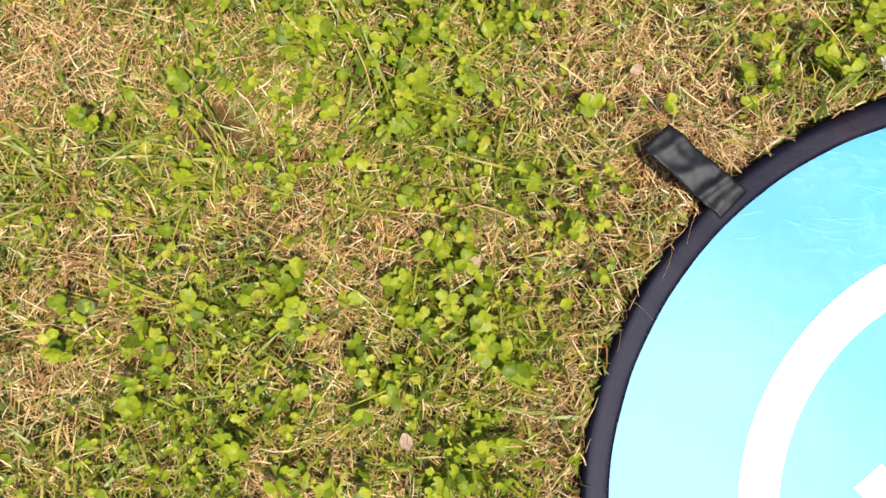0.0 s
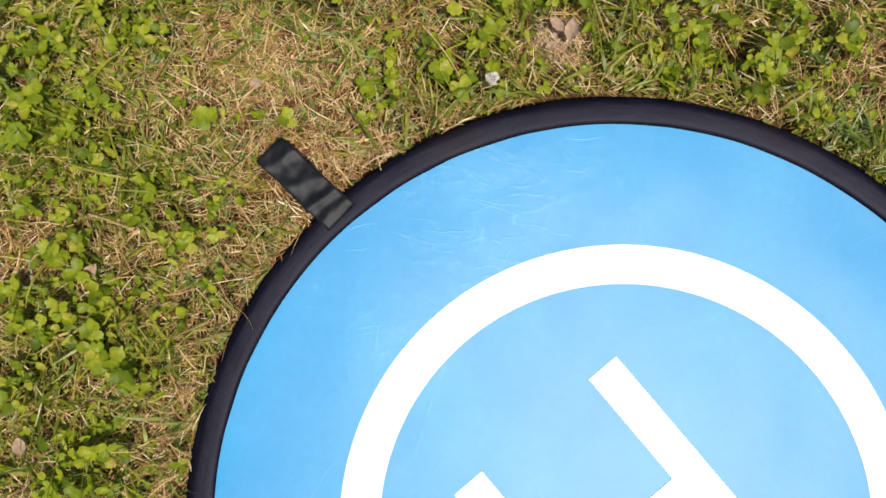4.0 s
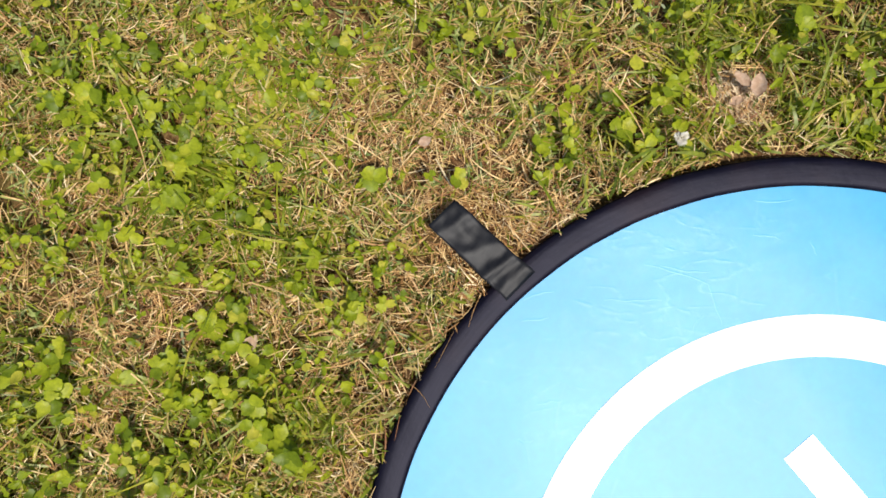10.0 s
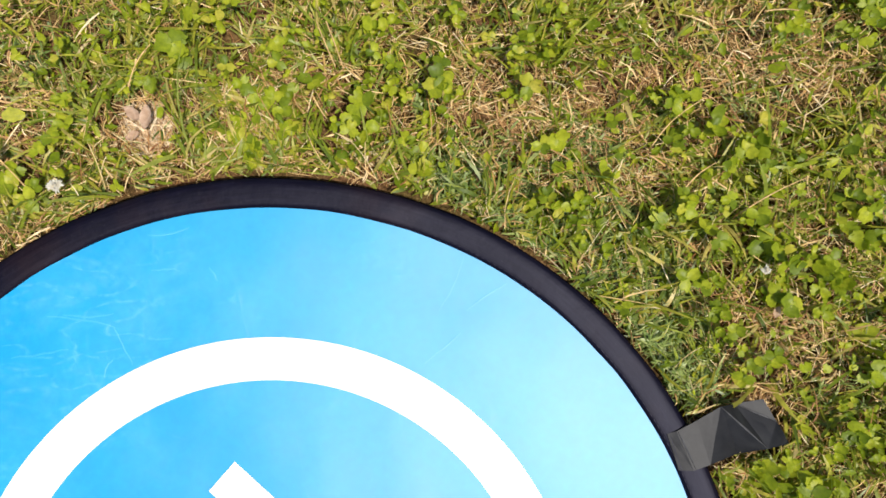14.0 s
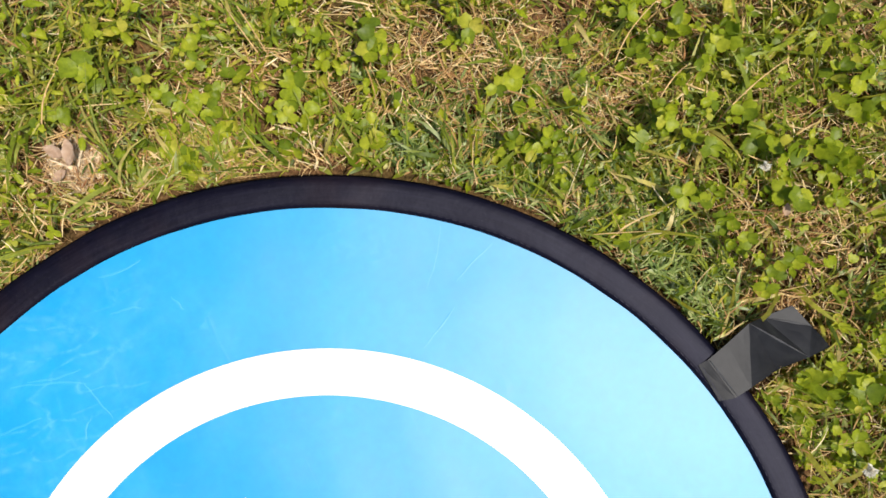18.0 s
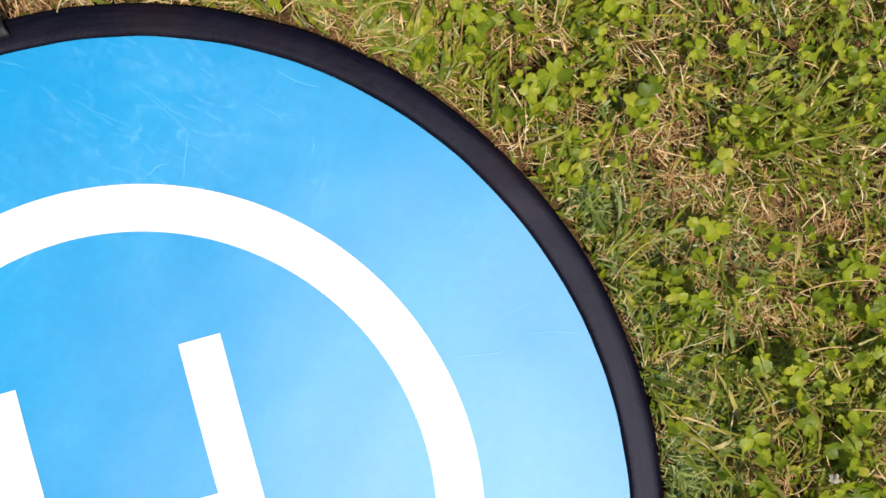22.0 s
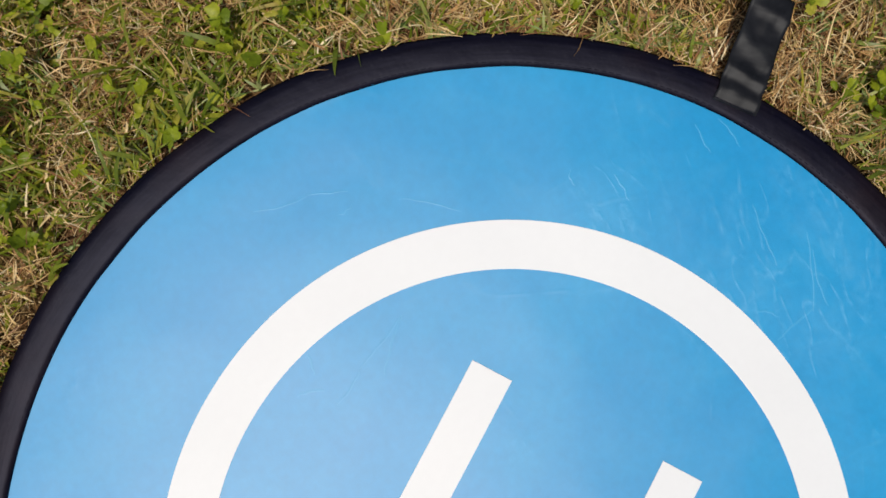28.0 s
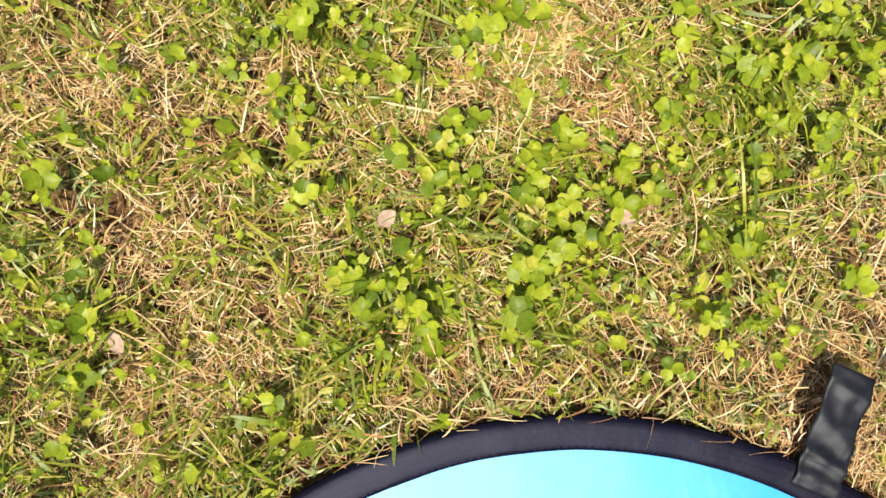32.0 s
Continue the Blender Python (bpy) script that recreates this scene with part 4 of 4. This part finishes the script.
def dead_leaf(size, wide, cup):
    """A curled brown leaf with a midrib and a short stalk."""
    nu, nv, verts = 10, 6, []
    for i in range(nu + 1):
        u = i / nu
        half = wide * size * math.sin(math.pi * min(1.0, u * 0.97 + 0.03)) ** 0.75 / 2
        for j in range(nv + 1):
            v = 2 * j / nv - 1
            verts.append((size * (u - 0.5), v * half * (1 + 0.08 * math.sin(u * 23)), cup * size * (v * v * 0.5 + (u - 0.5) ** 2) + 0.03 * size * math.sin(u * 9 + v * 3)))
    return quick_mesh("dead_leaf", verts, grid_faces(nu + 1, nv + 1), DEAD_LEAF)


tagged(new("ground", ground_mesh()), "brown soil and thatch under the lawn, to the horizon", "ground", kind="structure")
landing_pad()
tagged(new("dry_straw", straw_layer()), "tangle of dry tan grass clippings and straw", "dry grass", kind="stuff")
tagged(new("grass_blades", grass_layer()), "short sunlit green grass blades of the lawn", "grass", kind="stuff")
tagged(new("feathery_leaves", feathery_layer()), "low pale grey-green feathery leaves beside the pad's rim", "weeds", kind="stuff")
tagged(new("small_weeds", small_weeds()), "small rounded green weed leaves between the grass blades", "weeds", kind="stuff")
tagged(new("clover_carpet", clover_carpet()), "low carpet of bright green clover leaves", "clover", kind="stuff")

# single clover plants where the lawn is lushest round the pad
kinds = [clover_plant(w, c, "bright green three-leaved clover plant growing in the lawn") for w, c in ((1.0, 0.26), (1.2, 0.18), (0.85, 0.3))]
# x, y, size of the plants that stand out, strip by strip round the pad
EAST_PLANTS = [(0.522, 0.269, 1.27), (0.518, 0.248, 1.06), (0.434, 0.279, 1.27), (0.438, 0.257, 1.48), (0.452, 0.237, 1.27), (0.440, 0.213, 1.27), (0.491, 0.235, 1.06), (0.378, 0.292, 0.95), (0.325, 0.326, 0.85), (0.273, 0.361, 0.95), (0.174, 0.356, 1.17), (0.126, 0.368, 1.27), (0.165, 0.446, 0.95), (0.097, 0.442, 1.27), (-0.010, 0.488, 1.48), (0.030, 0.465, 0.95), (0.044, 0.514, 0.85), (0.522, 0.324, 1.06), (0.394, 0.048, 1.06), (0.380, 0.045, 1.27), (0.478, 0.194, 0.95), (0.403, 0.190, 0.85), (0.274, 0.268, 0.85)]
NORTH_PLANTS = [(-0.391, 0.464, 1.19), (-0.556, 0.389, 1.07), (-0.523, 0.338, 1.31), (-0.512, 0.274, 0.95), (-0.522, 0.203, 1.42), (-0.522, 0.176, 1.19), (-0.497, 0.167, 1.07), (-0.451, 0.151, 1.19), (-0.414, 0.289, 1.07), (-0.201, 0.393, 0.95), (-0.226, 0.384, 1.07), (-0.159, 0.395, 1.31), (-0.141, 0.379, 1.31), (-0.224, 0.356, 0.95), (-0.293, 0.354, 1.07), (-0.110, 0.438, 1.07), (0.069, 0.405, 0.95), (0.045, 0.393, 0.95), (-0.331, 0.223, 0.95), (-0.563, 0.308, 1.19), (-0.479, 0.217, 0.83), (-0.587, 0.350, 1.19)]
WEST_PLANTS = [(-0.653, 0.372, 0.98), (-0.791, 0.342, 1.10), (-0.724, 0.234, 0.98), (-0.629, 0.198, 1.23), (-0.615, 0.184, 1.23), (-0.470, 0.220, 1.35), (-0.456, 0.203, 1.23), (-0.525, 0.185, 1.23), (-0.508, 0.173, 1.23), (-0.487, 0.190, 1.10), (-0.457, 0.170, 1.23), (-0.459, 0.154, 1.23), (-0.436, 0.142, 1.47), (-0.558, 0.092, 1.10), (-0.482, 0.251, 1.10), (-0.529, 0.209, 0.98), (-0.747, 0.166, 1.23), (-0.813, 0.188, 1.23), (-0.704, 0.187, 1.50), (-0.520, 0.277, 1.10)]
SOUTH_WEST_PLANTS = [(-0.655, 0.009, 0.97), (-0.628, -0.030, 0.88), (-0.633, -0.134, 1.36), (-0.656, -0.110, 0.88), (-0.662, 0.064, 1.36), (-0.608, 0.115, 0.78), (-0.562, 0.152, 1.17), (-0.567, 0.135, 0.97), (-0.455, 0.141, 1.17), (-0.456, 0.159, 1.17), (-0.481, 0.060, 1.07), (-0.463, 0.061, 0.97), (-0.443, 0.069, 1.17), (-0.470, 0.032, 1.07), (-0.428, 0.128, 1.50), (-0.463, 0.191, 1.17), (-0.504, 0.161, 0.97), (-0.492, 0.232, 1.17), (-0.542, 0.351, 0.97), (-0.530, 0.339, 1.07), (-0.498, 0.023, 0.97), (-0.565, -0.133, 0.97)]
spots = [p for strip in (EAST_PLANTS, NORTH_PLANTS, WEST_PLANTS, SOUTH_WEST_PLANTS) for p in strip]
for px, py, reach in CLOVER_SPOTS:
    for k in range(1 if reach < 0.018 else 2):
        a, r = rng.uniform(0, 2 * math.pi), 0.7 * reach * k * rng.uniform(0.5, 1.0)
        x, y = px + r * math.cos(a), py + r * math.sin(a)
        if all(math.hypot(x - p[0], y - p[1]) > 0.0095 for p in spots):
            spots.append((x, y, rng.uniform(0.8, 1.35)))
spots = [p for p in spots if math.hypot(p[0], p[1]) > 0.389]
spots = [p for p in spots if all(math.hypot(p[0] - tx, p[1] - ty) > 0.054 for tx, ty, _ in TABS)]
for k, (x, y, size) in enumerate(spots):
    m = pose(x, y, rng.uniform(0.006, 0.02), rng.normal(0, 18), rng.normal(0, 18), rng.uniform(0, 360)) @ Matrix.Scale(size * 1.16, 4)
    if k < 3:
        kinds[k].matrix_basis = m
    else:
        copy_thing(kinds[k % 3], m).matrix_basis = m


# ---- single dry stalks that lie on top ----
def dry_stalk(length):
    """A thin bent stalk with nodes, round in section."""
    verts, rows, sides = [], 9, 6
    for i in range(rows):
        u = i / (rows - 1)
        thick = 0.00062 * (1 - 0.45 * u) * (1.35 if i in (3, 6) else 1.0)
        for j in range(sides):
            a = 2 * math.pi * j / sides
            verts.append((length * (u - 0.5), 0.06 * length * math.sin(u * 3.0) + thick * math.cos(a), 0.05 * length * math.sin(u * math.pi) + thick * math.sin(a)))
    return quick_mesh("dry_stalk", verts, grid_faces(rows, sides, closed=True), STRAW)


for x, y, length, turn in ((0.396, 0.318, 0.034, 28), (0.120, 0.467, 0.04, -79), (0.461, 0.437, 0.022, 46), (0.486, 0.437, 0.039, -12), (0.451, 0.293, 0.06, 19), (-0.498, -0.108, 0.06, 37), (-0.512, -0.102, 0.036, 25),
                           (-0.155, 0.405, 0.07, -56), (-0.693, -0.108, 0.044, 18), (-0.694, -0.098, 0.038, 6), (-0.558, 0.38, 0.08, -73), (-0.437, -0.142, 0.039, 65), (-0.407, -0.09, 0.066, 10), (-0.435, 0.066, 0.033, -1),
                           (0.381, 0.36, 0.055, 36), (0.113, 0.47, 0.043, 104), (-0.039, 0.474, 0.039, 54), (-0.30, 0.41, 0.04, 44), (-0.44, 0.26, 0.05, -22)):
    stalk = tagged(new("dry_stalk", dry_stalk(length)), "single pale dry grass stalk lying on the lawn", "stalk", "dry stalks")
    stalk.matrix_basis = pose(x, y, 0.014, rng.normal(0, 20), rng.normal(0, 5), turn)

tagged(new("dry_grass_heap", heap_mesh()), "small heap of bleached dry grass strands on the lawn", "dry grass", kind="stuff")
flower = flower_head("small white clover flower head standing in the grass")
flower.matrix_basis = pose(-0.1145, 0.3855, 0.024, 14, -10, 0) @ Matrix.Scale(0.66, 4)
for x, y, size in ((0.429, 0.236, 0.42), (0.418, 0.009, 0.55)):
    bud = flower_head("tiny withered white clover flower among clover leaves")
    bud.matrix_basis = pose(x, y, 0.026, 20, 15, 40) @ Matrix.Scale(size, 4)
for k, (x, y, size, wide, turn) in enumerate(((-0.0420, 0.4340, 0.021, 0.6, 80), (-0.0545, 0.4400, 0.018, 0.5, 135), (-0.0590, 0.4225, 0.013, 0.6, 20), (-0.464, 0.219, 0.022, 0.5, 50), (-0.522, 0.069, 0.016, 0.7, 110), (-0.321, 0.386, 0.012, 0.7, 20), (0.44, 0.20, 0.010, 0.6, 60), (-0.511, -0.129, 0.017, 0.6, 10))):
    leaf = tagged(new("dead_leaf", dead_leaf(size, wide, 0.25)), "small curled pinkish-brown dead leaf lying in the grass", "leaf", "dead leaves")
    leaf.matrix_basis = pose(x, y, (0.004, 0.001, -0.003)[k] if k < 3 else 0.008, rng.normal(0, 8), rng.normal(0, 8), turn)
